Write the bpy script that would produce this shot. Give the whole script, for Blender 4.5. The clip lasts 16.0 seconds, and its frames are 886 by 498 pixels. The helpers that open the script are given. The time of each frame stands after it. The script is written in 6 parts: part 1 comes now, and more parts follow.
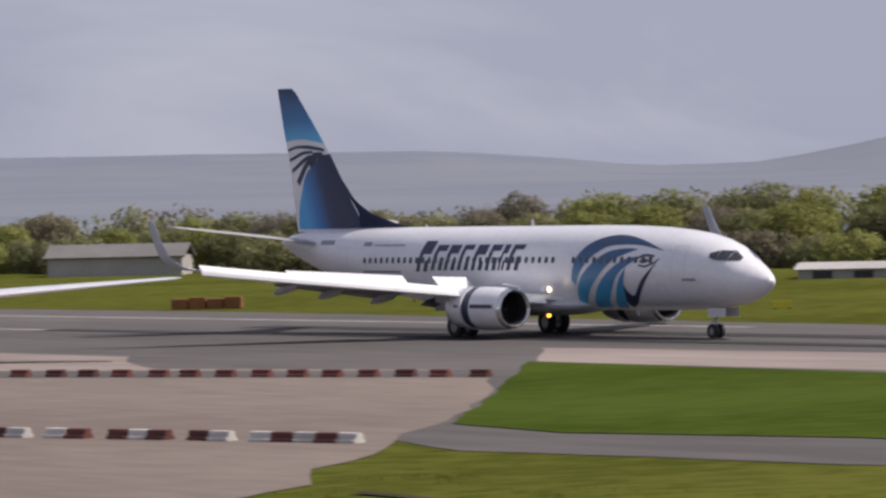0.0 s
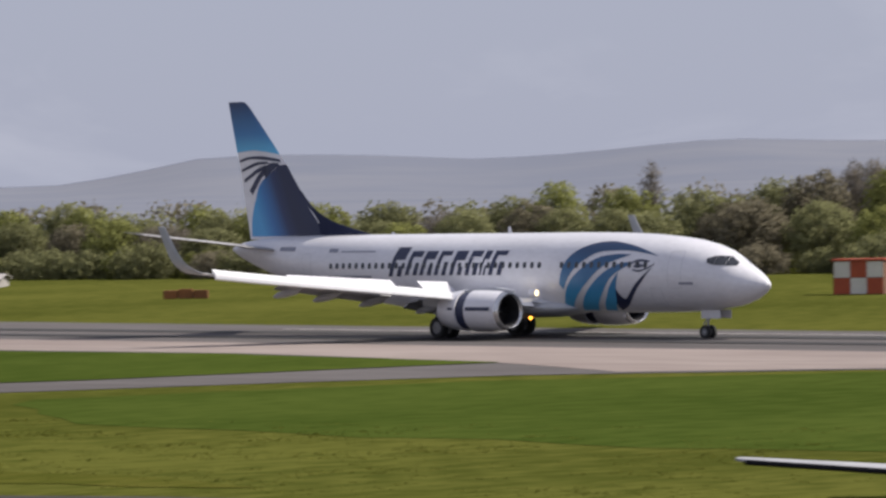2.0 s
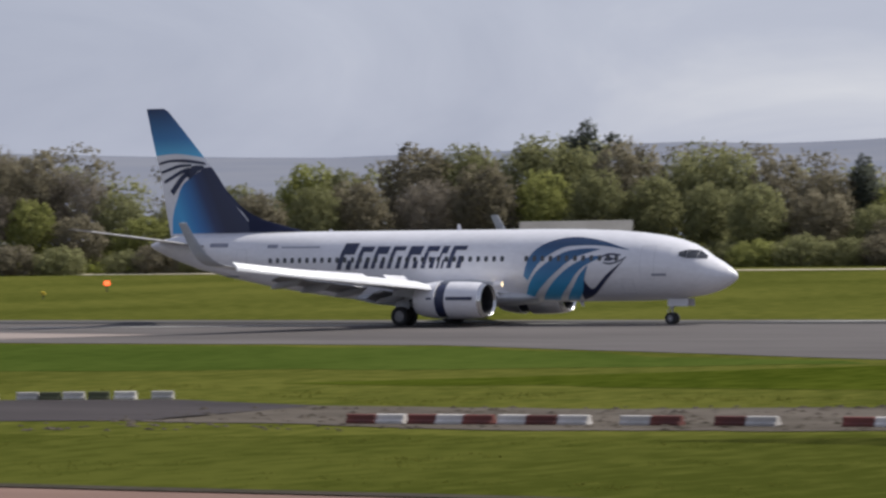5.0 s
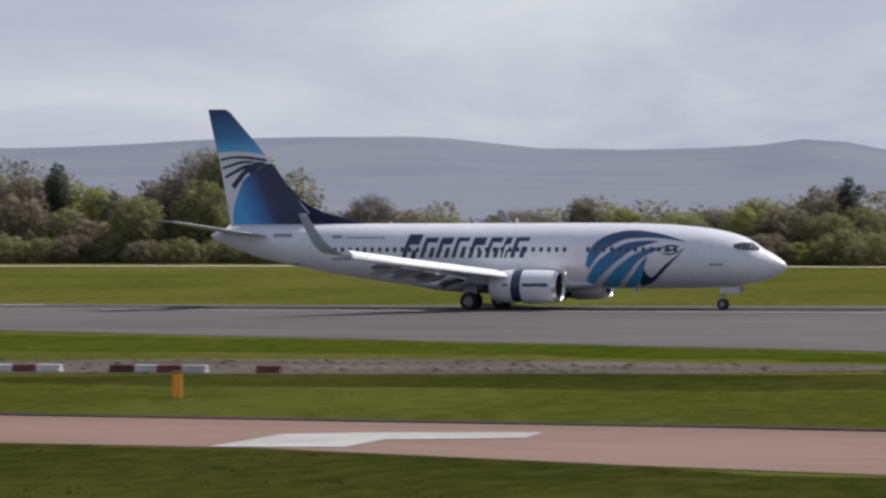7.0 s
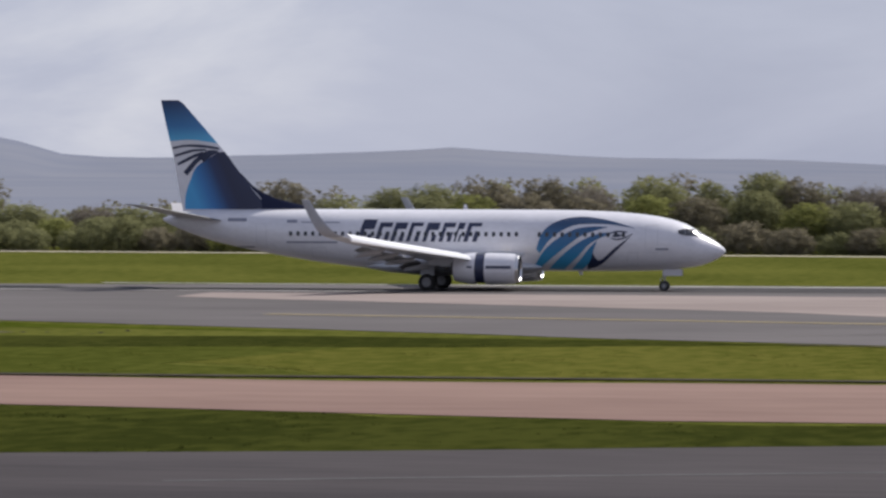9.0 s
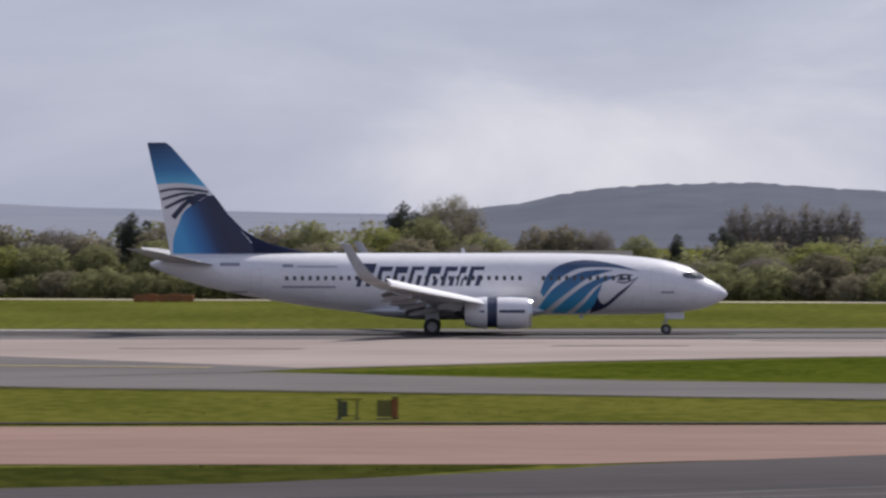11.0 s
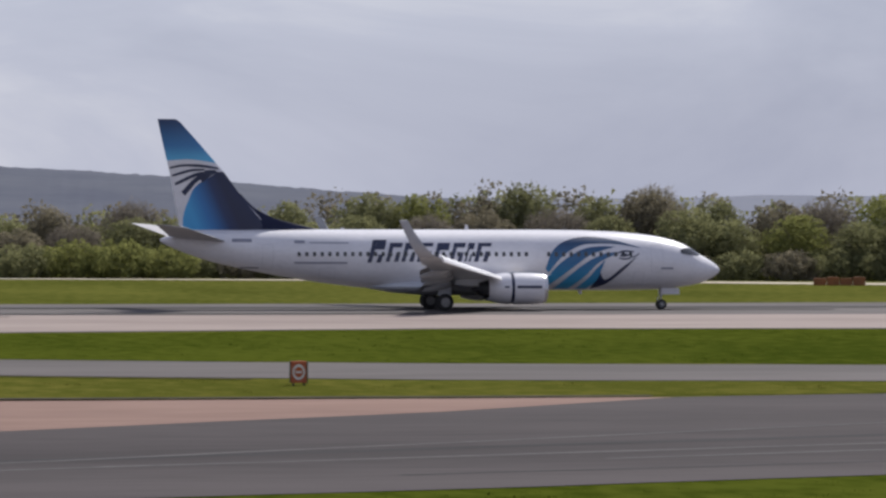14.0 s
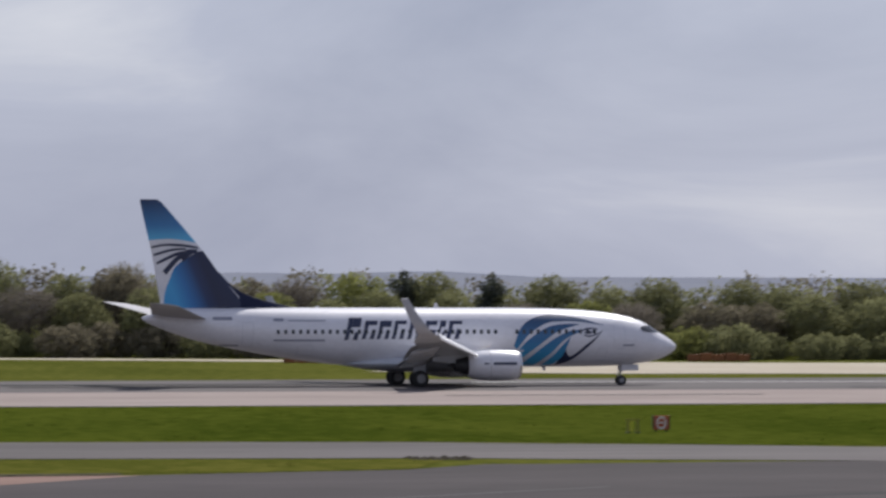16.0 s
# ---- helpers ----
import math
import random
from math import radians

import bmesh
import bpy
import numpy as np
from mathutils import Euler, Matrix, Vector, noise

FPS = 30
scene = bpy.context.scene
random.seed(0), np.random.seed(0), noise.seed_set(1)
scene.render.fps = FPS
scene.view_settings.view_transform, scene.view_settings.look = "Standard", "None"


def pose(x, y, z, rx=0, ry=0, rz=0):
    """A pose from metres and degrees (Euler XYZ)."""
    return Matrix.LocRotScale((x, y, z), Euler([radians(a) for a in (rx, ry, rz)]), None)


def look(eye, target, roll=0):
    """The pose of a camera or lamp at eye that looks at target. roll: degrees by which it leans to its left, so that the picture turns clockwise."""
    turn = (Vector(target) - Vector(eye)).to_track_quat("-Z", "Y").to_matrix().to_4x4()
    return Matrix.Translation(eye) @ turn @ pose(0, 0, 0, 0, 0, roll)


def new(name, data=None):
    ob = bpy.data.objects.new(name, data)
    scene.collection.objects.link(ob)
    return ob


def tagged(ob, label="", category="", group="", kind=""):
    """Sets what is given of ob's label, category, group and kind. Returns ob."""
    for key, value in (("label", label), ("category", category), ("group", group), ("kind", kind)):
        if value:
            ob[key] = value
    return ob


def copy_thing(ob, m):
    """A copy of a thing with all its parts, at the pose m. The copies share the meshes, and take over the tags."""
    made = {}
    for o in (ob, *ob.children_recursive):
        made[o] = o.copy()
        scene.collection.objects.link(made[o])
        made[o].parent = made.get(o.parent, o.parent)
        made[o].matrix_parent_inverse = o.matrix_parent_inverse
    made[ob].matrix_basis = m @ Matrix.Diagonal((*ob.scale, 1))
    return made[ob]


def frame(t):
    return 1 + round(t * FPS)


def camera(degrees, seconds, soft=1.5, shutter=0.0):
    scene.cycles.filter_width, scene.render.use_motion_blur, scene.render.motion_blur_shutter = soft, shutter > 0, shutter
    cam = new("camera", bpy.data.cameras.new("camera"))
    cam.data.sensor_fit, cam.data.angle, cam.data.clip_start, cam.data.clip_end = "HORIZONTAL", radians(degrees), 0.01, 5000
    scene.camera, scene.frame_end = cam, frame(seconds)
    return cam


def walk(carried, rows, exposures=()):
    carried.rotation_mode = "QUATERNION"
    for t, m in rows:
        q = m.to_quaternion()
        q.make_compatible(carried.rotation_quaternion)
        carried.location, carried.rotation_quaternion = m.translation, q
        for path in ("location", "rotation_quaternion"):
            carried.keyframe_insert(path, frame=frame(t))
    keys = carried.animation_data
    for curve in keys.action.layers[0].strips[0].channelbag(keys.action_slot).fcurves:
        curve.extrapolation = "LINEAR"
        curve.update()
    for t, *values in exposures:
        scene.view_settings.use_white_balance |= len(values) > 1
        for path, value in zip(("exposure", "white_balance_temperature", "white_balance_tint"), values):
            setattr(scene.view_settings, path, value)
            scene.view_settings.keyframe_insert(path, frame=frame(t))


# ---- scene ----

# ---- camera: seconds, airliner's place on the runway, eye x, eye y, pan, tilt, roll ----
EYE_HEIGHT = 7.5
SHOT = [
    (0.0, -353.30, -169.48, -148.59, -51.816, -0.779, -1.293),
    (0.2, -344.87, -162.43, -151.68, -51.079, -0.819, -1.199),
    (0.5, -332.36, -151.94, -156.35, -49.696, -1.025, -1.094),
    (0.7, -324.33, -145.10, -159.57, -48.490, -1.230, -1.121),
    (1.0, -312.64, -135.10, -164.48, -47.352, -0.895, -1.193),
    (1.2, -305.09, -128.62, -167.80, -46.479, -1.162, -1.165),
    (1.5, -294.10, -119.32, -172.79, -45.748, -0.989, -1.099),
    (1.7, -287.05, -113.61, -176.05, -44.909, -1.100, -1.107),
    (2.0, -276.65, -105.50, -180.92, -43.871, -0.675, -1.098),
    (2.2, -269.68, -100.29, -184.19, -42.927, -0.719, -0.987),
    (2.5, -258.93, -92.43, -189.22, -41.595, -0.708, -0.775),
    (2.7, -251.13, -86.68, -192.80, -40.677, -0.829, -0.664),
    (3.0, -239.08, -77.93, -198.38, -39.311, -0.649, -0.561),
    (3.2, -231.10, -72.35, -202.15, -38.484, -0.609, -0.595),
    (3.5, -219.42, -64.48, -207.90, -36.788, -0.414, -0.712),
    (3.7, -212.18, -59.89, -211.75, -35.505, -0.705, -0.777),
    (4.0, -201.85, -53.68, -217.59, -34.197, -0.700, -0.863),
    (4.5, -185.58, -44.61, -227.48, -31.634, -0.680, -0.922),
    (5.0, -170.31, -36.93, -237.57, -29.137, -0.680, -0.907),
    (5.5, -155.53, -30.08, -247.92, -26.744, -0.700, -0.834),
    (6.0, -140.75, -23.49, -258.57, -24.490, -0.705, -0.720),
    (6.5, -126.03, -17.13, -269.80, -22.336, -0.610, -0.560),
    (7.0, -111.79, -11.26, -282.26, -20.124, -0.718, -0.339),
    (7.2, -106.20, -9.14, -287.39, -19.246, -0.894, -0.286),
    (7.5, -97.87, -6.32, -294.82, -17.991, -0.751, -0.222),
    (7.7, -92.29, -4.77, -299.27, -16.949, -0.798, -0.162),
    (8.0, -83.86, -2.92, -305.10, -15.124, -0.697, -0.069),
    (8.2, -78.17, -2.02, -308.21, -13.873, -0.715, -0.016),
    (8.5, -69.58, -1.08, -311.85, -12.326, -0.743, 0.050),
    (9.0, -55.23, -0.30, -315.42, -9.789, -0.859, 0.110),
    (9.5, -41.05, -0.11, -316.67, -7.403, -0.956, 0.125),
    (10.0, -27.26, -0.11, -316.58, -5.060, -0.942, 0.106),
    (10.3, -19.25, -0.13, -316.33, -4.014, -0.856, 0.085),
    (10.5, -14.06, -0.14, -316.18, -2.651, -0.727, 0.063),
    (10.7, -9.01, -0.14, -316.16, -1.517, -0.623, 0.035),
    (11.0, -1.78, -0.14, -316.18, -0.170, -0.343, -0.026),
    (11.5, 8.98, -0.14, -316.08, 2.029, -0.187, -0.208),
    (11.7, 12.98, -0.14, -316.04, 2.693, -0.253, -0.224),
    (12.0, 18.74, -0.13, -315.99, 3.787, -0.266, -0.208),
    (12.2, 22.51, -0.13, -316.00, 4.274, -0.414, -0.191),
    (12.5, 28.10, -0.14, -316.03, 5.448, -0.418, -0.154),
    (12.7, 31.84, -0.14, -316.04, 6.137, -0.467, -0.131),
    (13.0, 37.47, -0.14, -316.05, 7.467, -0.434, -0.083),
    (13.2, 41.26, -0.14, -316.03, 8.168, -0.410, -0.021),
    (13.5, 46.96, -0.13, -315.99, 8.940, -0.516, 0.077),
    (13.7, 50.76, -0.13, -315.96, 9.389, -0.585, 0.121),
    (14.0, 56.42, -0.13, -315.96, 10.224, -0.617, 0.155),
    (14.2, 60.16, -0.15, -316.05, 10.591, -0.626, 0.157),
    (14.5, 65.68, -0.17, -316.19, 11.354, -0.700, 0.096),
    (14.7, 69.27, -0.17, -316.19, 11.814, -0.705, -0.072),
    (15.0, 74.52, -0.16, -316.13, 12.481, -0.936, -0.292),
    (15.2, 77.92, -0.15, -316.07, 13.552, -0.772, -0.179),
    (15.5, 82.90, -0.11, -315.94, 15.018, -0.675, 0.089),
    (15.7, 86.18, -0.07, -315.80, 15.306, -0.200, 0.134),
    (16.0, 91.07, 0.00, -315.56, 16.520, 0.323, 0.144),
]
PLAN = 0.903   # metres for one unit of the airfield plan below
cam = camera(10.520, 16.0, soft=2.6, shutter=0.22)
walk(cam, [(t, pose(ex, ey, EYE_HEIGHT, 90 + tilt, 0, -pan) @ pose(0, 0, 0, 0, 0, roll))
           for t, _, ex, ey, pan, tilt, roll in SHOT],
     exposures=[(0.0, 0.03, 6740, 13), (0.6, 0.13, 6720, 11), (2.0, 0.15, 6720, 11), (3.0, 0.05, 6740, 11), (3.6, 0.04, 6720, 10), (6.0, 0.02, 6400, 9), (7.0, -0.02, 6420, 9), (8.0, 0.03, 6420, 10), (10.5, 0.03, 6430, 12), (15.4, 0.02, 6400, 11), (16.0, -0.08, 6330, 11)])

# ---- light ----
SUN_DIR = Vector((0.42, 0.50, 0.76)).normalized()
sun = new("sun", bpy.data.lights.new("sun", "SUN"))
sun.data.energy, sun.data.angle, sun.data.color = 5.0, radians(2.0), (1.0, 0.95, 0.88)
sun.matrix_basis = look(SUN_DIR * 500, (0, 0, 0))

world = bpy.data.worlds.new("world")
scene.world = world
world.use_nodes = True
wt = world.node_tree
wt.nodes.clear()


def wnode(kind, **kw):
    n = wt.nodes.new(kind)
    for k, v in kw.items():
        n.inputs[k].default_value = v
    return n


sky = wt.nodes.new("ShaderNodeTexSky")
sky.sky_type = "NISHITA"
sky.sun_disc = False
sky.sun_elevation = math.asin(SUN_DIR.z)
sky.sun_rotation = math.atan2(SUN_DIR.x, SUN_DIR.y)
sky_level = wt.nodes.new("ShaderNodeVectorMath")
sky_level.operation = "SCALE"
sky_level.inputs["Scale"].default_value = 0.11
where = wt.nodes.new("ShaderNodeTexCoord")
stretch = wt.nodes.new("ShaderNodeMapping")
stretch.inputs["Scale"].default_value = (6.0, 6.0, 18.0)
puffs = wnode("ShaderNodeTexNoise", Scale=1.3, Detail=8.0, Roughness=0.56, Distortion=0.5)
bank = wnode("ShaderNodeTexNoise", Scale=0.5, Detail=2.0, Roughness=0.5)
add = wt.nodes.new("ShaderNodeMath")
add.operation = "ADD"
half = wt.nodes.new("ShaderNodeMath")
half.operation = "MULTIPLY"
half.inputs[1].default_value = 0.5
tone = wt.nodes.new("ShaderNodeValToRGB")
tone.color_ramp.elements[0].position, tone.color_ramp.elements[0].color = 0.36, (0.345, 0.378, 0.500, 1)
tone.color_ramp.elements[1].position, tone.color_ramp.elements[1].color = 0.62, (0.660, 0.675, 0.745, 1)
mid = tone.color_ramp.elements.new(0.52)
mid.color = (0.475, 0.505, 0.622, 1)
puff = tone.color_ramp.elements.new(0.70)
puff.color = (0.82, 0.825, 0.85, 1)
cover = wt.nodes.new("ShaderNodeMix")
cover.data_type = "RGBA"
cover.inputs["Factor"].default_value = 0.92
bg = wt.nodes.new("ShaderNodeBackground")
wout = wt.nodes.new("ShaderNodeOutputWorld")
wl = wt.links.new
wl(sky.outputs[0], sky_level.inputs[0])
wl(where.outputs["Generated"], stretch.inputs["Vector"])
wl(stretch.outputs[0], puffs.inputs["Vector"])
wl(stretch.outputs[0], bank.inputs["Vector"])
wl(puffs.outputs["Fac"], add.inputs[0])
wl(bank.outputs["Fac"], add.inputs[1])
wl(add.outputs[0], half.inputs[0])
# the cloud is brightest along the runway's crossing and greyer to its ends
along = wt.nodes.new("ShaderNodeVectorMath")
along.operation = "DOT_PRODUCT"
along.inputs[1].default_value = (0.02, 0.9998, 0.0)
fold = wt.nodes.new("ShaderNodeMath")
fold.operation = "ABSOLUTE"
swing = wt.nodes.new("ShaderNodeMapRange")
for k, v in (("From Min", 0.59), ("From Max", 1.0), ("To Min", -0.22), ("To Max", 0.025)):
    swing.inputs[k].default_value = v
lean = wt.nodes.new("ShaderNodeMath")
lean.operation = "ADD"
wl(where.outputs["Generated"], along.inputs[0])
wl(along.outputs["Value"], fold.inputs[0])
wl(fold.outputs[0], swing.inputs["Value"])
wl(swing.outputs[0], lean.inputs[0])
wl(half.outputs[0], lean.inputs[1])
wl(lean.outputs[0], tone.inputs["Fac"])
wl(sky_level.outputs[0], cover.inputs["A"])
wl(tone.outputs["Color"], cover.inputs["B"])
wl(cover.outputs["Result"], bg.inputs["Color"])
bg.inputs["Strength"].default_value = 1.0
wl(bg.outputs[0], wout.inputs[0])


# ---- materials ----
def mat(name, c1, c2=None, rough=0.6, metal=0.0, scale=3.0, fine=30.0, bump=0.0, coat=0.0, stretch=(1, 1, 1), vary=0.0, emit=0.0, space="Object", low=0.38, high=0.62, spec=0.5, glow=0.0, mix=0.4, island=0.0, depth=0.05):
    """Two-scale noise between two colours, with relief and gloss variation."""
    m = bpy.data.materials.new(name)
    m.use_nodes = True
    nt = m.node_tree
    b = nt.nodes["Principled BSDF"]
    c2 = c2 or tuple(v * 0.86 for v in c1)
    tc = nt.nodes.new("ShaderNodeTexCoord")
    mp = nt.nodes.new("ShaderNodeMapping")
    mp.inputs["Scale"].default_value = stretch
    n1, n2 = nt.nodes.new("ShaderNodeTexNoise"), nt.nodes.new("ShaderNodeTexNoise")
    n1.inputs["Scale"].default_value, n2.inputs["Scale"].default_value = scale, fine
    n1.inputs["Detail"].default_value = n2.inputs["Detail"].default_value = 4
    av = nt.nodes.new("ShaderNodeMix")
    av.inputs["Factor"].default_value = mix
    ramp = nt.nodes.new("ShaderNodeValToRGB")
    ramp.color_ramp.elements[0].position, ramp.color_ramp.elements[0].color = low, (*c1, 1)
    ramp.color_ramp.elements[1].position, ramp.color_ramp.elements[1].color = high, (*c2, 1)
    L = nt.links.new
    L(tc.outputs[space], mp.inputs["Vector"])
    L(mp.outputs[0], n1.inputs["Vector"]), L(mp.outputs[0], n2.inputs["Vector"])
    L(n1.outputs["Fac"], av.inputs["A"]), L(n2.outputs["Fac"], av.inputs["B"])
    L(av.outputs["Result"], ramp.inputs["Fac"])
    col = ramp.outputs["Color"]
    if vary:
        oi = nt.nodes.new("ShaderNodeObjectInfo")
        mr = nt.nodes.new("ShaderNodeMapRange")
        mr.inputs["To Min"].default_value, mr.inputs["To Max"].default_value = 1 - vary, 1 + vary
        hs = nt.nodes.new("ShaderNodeHueSaturation")
        L(oi.outputs["Random"], mr.inputs["Value"]), L(mr.outputs[0], hs.inputs["Value"]), L(col, hs.inputs["Color"])
        col = hs.outputs["Color"]
    if island:
        ge = nt.nodes.new("ShaderNodeNewGeometry")
        mi, hi_ = nt.nodes.new("ShaderNodeMapRange"), nt.nodes.new("ShaderNodeHueSaturation")
        mi.inputs["To Min"].default_value, mi.inputs["To Max"].default_value = 1 - island, 1 + island
        L(ge.outputs["Random Per Island"], mi.inputs["Value"]), L(mi.outputs[0], hi_.inputs["Value"]), L(col, hi_.inputs["Color"])
        col = hi_.outputs["Color"]
    L(col, b.inputs["Base Color"])
    b.inputs["Roughness"].default_value, b.inputs["Metallic"].default_value = rough, metal
    b.inputs["Specular IOR Level"].default_value = spec
    b.inputs["Coat Weight"].default_value = coat
    b.inputs["Coat Roughness"].default_value = 0.12
    if bump:
        bp = nt.nodes.new("ShaderNodeBump")
        bp.inputs["Strength"].default_value, bp.inputs["Distance"].default_value = bump, depth
        L(n2.outputs["Fac"], bp.inputs["Height"]), L(bp.outputs[0], b.inputs["Normal"])
    if glow:
        thin, both = nt.nodes.new("ShaderNodeBsdfTranslucent"), nt.nodes.new("ShaderNodeMixShader")
        both.inputs[0].default_value = glow
        L(col, thin.inputs["Color"]), L(b.outputs[0], both.inputs[1]), L(thin.outputs[0], both.inputs[2])
        L(both.outputs[0], nt.nodes["Material Output"].inputs["Surface"])
    if emit:
        L(col, b.inputs["Emission Color"])
        b.inputs["Emission Strength"].default_value = emit
    return m


def gradient(name, stops, axis, lo, hi, rough=0.42, coat=0.08, shear=0.0):
    """Paint that fades along one axis of the thing between lo and hi metres."""
    m = bpy.data.materials.new(name)
    m.use_nodes = True
    nt = m.node_tree
    b = nt.nodes["Principled BSDF"]
    tc, sp = nt.nodes.new("ShaderNodeTexCoord"), nt.nodes.new("ShaderNodeSeparateXYZ")
    ma = nt.nodes.new("ShaderNodeMath")
    mr, ramp = nt.nodes.new("ShaderNodeMapRange"), nt.nodes.new("ShaderNodeValToRGB")
    mr.inputs["From Min"].default_value, mr.inputs["From Max"].default_value = lo, hi
    e = ramp.color_ramp.elements
    while len(e) < len(stops):
        e.new(0.5)
    for el, (p, c) in zip(e, stops):
        el.position, el.color = p, (*c, 1)
    L = nt.links.new
    L(tc.outputs["Object"], sp.inputs[0]), L(sp.outputs["XYZ".index(axis)], ma.inputs[2]), L(sp.outputs["Z"], ma.inputs[0]), L(ma.outputs[0], mr.inputs["Value"])
    ma.operation, ma.inputs[1].default_value = "MULTIPLY_ADD", shear
    L(mr.outputs[0], ramp.inputs["Fac"]), L(ramp.outputs["Color"], b.inputs["Base Color"])
    b.inputs["Roughness"].default_value, b.inputs["Coat Weight"].default_value = rough, coat
    return m


M = {
    "white": mat("white_paint", (0.73, 0.725, 0.765), (0.63, 0.625, 0.66), 0.30, scale=0.5, fine=6, coat=0.5, stretch=(0.4, 1, 1)),
    "belly": mat("grey_paint", (0.50, 0.52, 0.56), (0.42, 0.44, 0.48), 0.45, scale=0.8, fine=9),
    "tail_grey": mat("tailplane_paint", (0.40, 0.39, 0.40), (0.33, 0.32, 0.33), 0.45, scale=0.8, fine=9),
    # winglet grey is darker than the wing: its backlit shade put into the colour
    "winglet": mat("backlit_winglet_paint", (0.36, 0.37, 0.40), (0.30, 0.31, 0.34), 0.45, scale=0.8, fine=9),
    "text": mat("small_lettering", (0.20, 0.21, 0.27), (0.26, 0.27, 0.33), 0.5, scale=2, fine=14),
    "wing_top": mat("wing_paint", (0.72, 0.73, 0.75), (0.64, 0.65, 0.68), 0.28, scale=0.7, fine=8, coat=0.4),
    # slat: non-metal bright white, with the glare along the wing painted in
    "slat": mat("glare_white_leading_edge", (0.86, 0.86, 0.87), (0.80, 0.80, 0.82), 0.25, metal=0.0, scale=1, fine=9),
    "flap": mat("flap_paint", (0.36, 0.36, 0.37), (0.27, 0.27, 0.28), 0.5, scale=1, fine=9),
    "metal": mat("bare_metal", (0.62, 0.62, 0.64), (0.5, 0.5, 0.52), 0.22, metal=0.9, scale=2, fine=20),
    "dark_metal": mat("dark_metal", (0.06, 0.06, 0.065), (0.03, 0.03, 0.035), 0.5, metal=0.4, scale=4, fine=30),
    "hollow": mat("engine_inside", (0.025, 0.025, 0.03), (0.012, 0.012, 0.015), 0.6),
    "strut": mat("gear_leg_paint", (0.55, 0.55, 0.56), (0.38, 0.38, 0.39), 0.4, scale=5, fine=30),
    "rubber": mat("tyre_rubber", (0.022, 0.022, 0.024), (0.035, 0.034, 0.033), 0.85, scale=6, fine=40, bump=0.2),
    "rim": mat("wheel_rim", (0.24, 0.24, 0.25), (0.15, 0.15, 0.16), 0.35, metal=0.6, scale=8, fine=40),
    "glass": mat("cabin_glass", (0.02, 0.022, 0.028), (0.035, 0.037, 0.045), 0.08, coat=0.6),
    "navy": mat("navy_paint", (0.016, 0.022, 0.060), (0.022, 0.030, 0.075), 0.42, coat=0.08, scale=0.8, fine=8),
    "fillet": mat("matt_navy_paint", (0.016, 0.020, 0.050), (0.022, 0.028, 0.062), 0.65, scale=0.8, fine=8, spec=0.15),
    "seam": mat("panel_seam", (0.50, 0.51, 0.55), (0.44, 0.45, 0.49), 0.5),
    "lamp": mat("lit_lamp", (1.0, 0.86, 0.55), (1.0, 0.80, 0.45), 0.3, emit=4.5),
    "amber": mat("amber_beacon", (1.0, 0.45, 0.05), (1.0, 0.35, 0.04), 0.3, emit=5.0),
}
M["feather"] = gradient("feather_blue", [(0.0, (0.06, 0.36, 0.62)), (0.45, (0.035, 0.16, 0.34)), (1.0, (0.012, 0.022, 0.07))], "Z", 1.6, 5.0)
M["fin_top"] = gradient("fin_top_blue", [(0.0, (0.10, 0.42, 0.68)), (0.35, (0.045, 0.19, 0.42)), (1.0, (0.014, 0.035, 0.11))], "Z", 9.9, 12.6)
M["fin_disc"] = gradient("fin_disc_blue", [(0.0, (0.06, 0.33, 0.62)), (0.35, (0.035, 0.17, 0.42)), (0.75, (0.017, 0.035, 0.11)), (1.0, (0.014, 0.02, 0.06))], "X", -13.55, -10.75, shear=0.45)
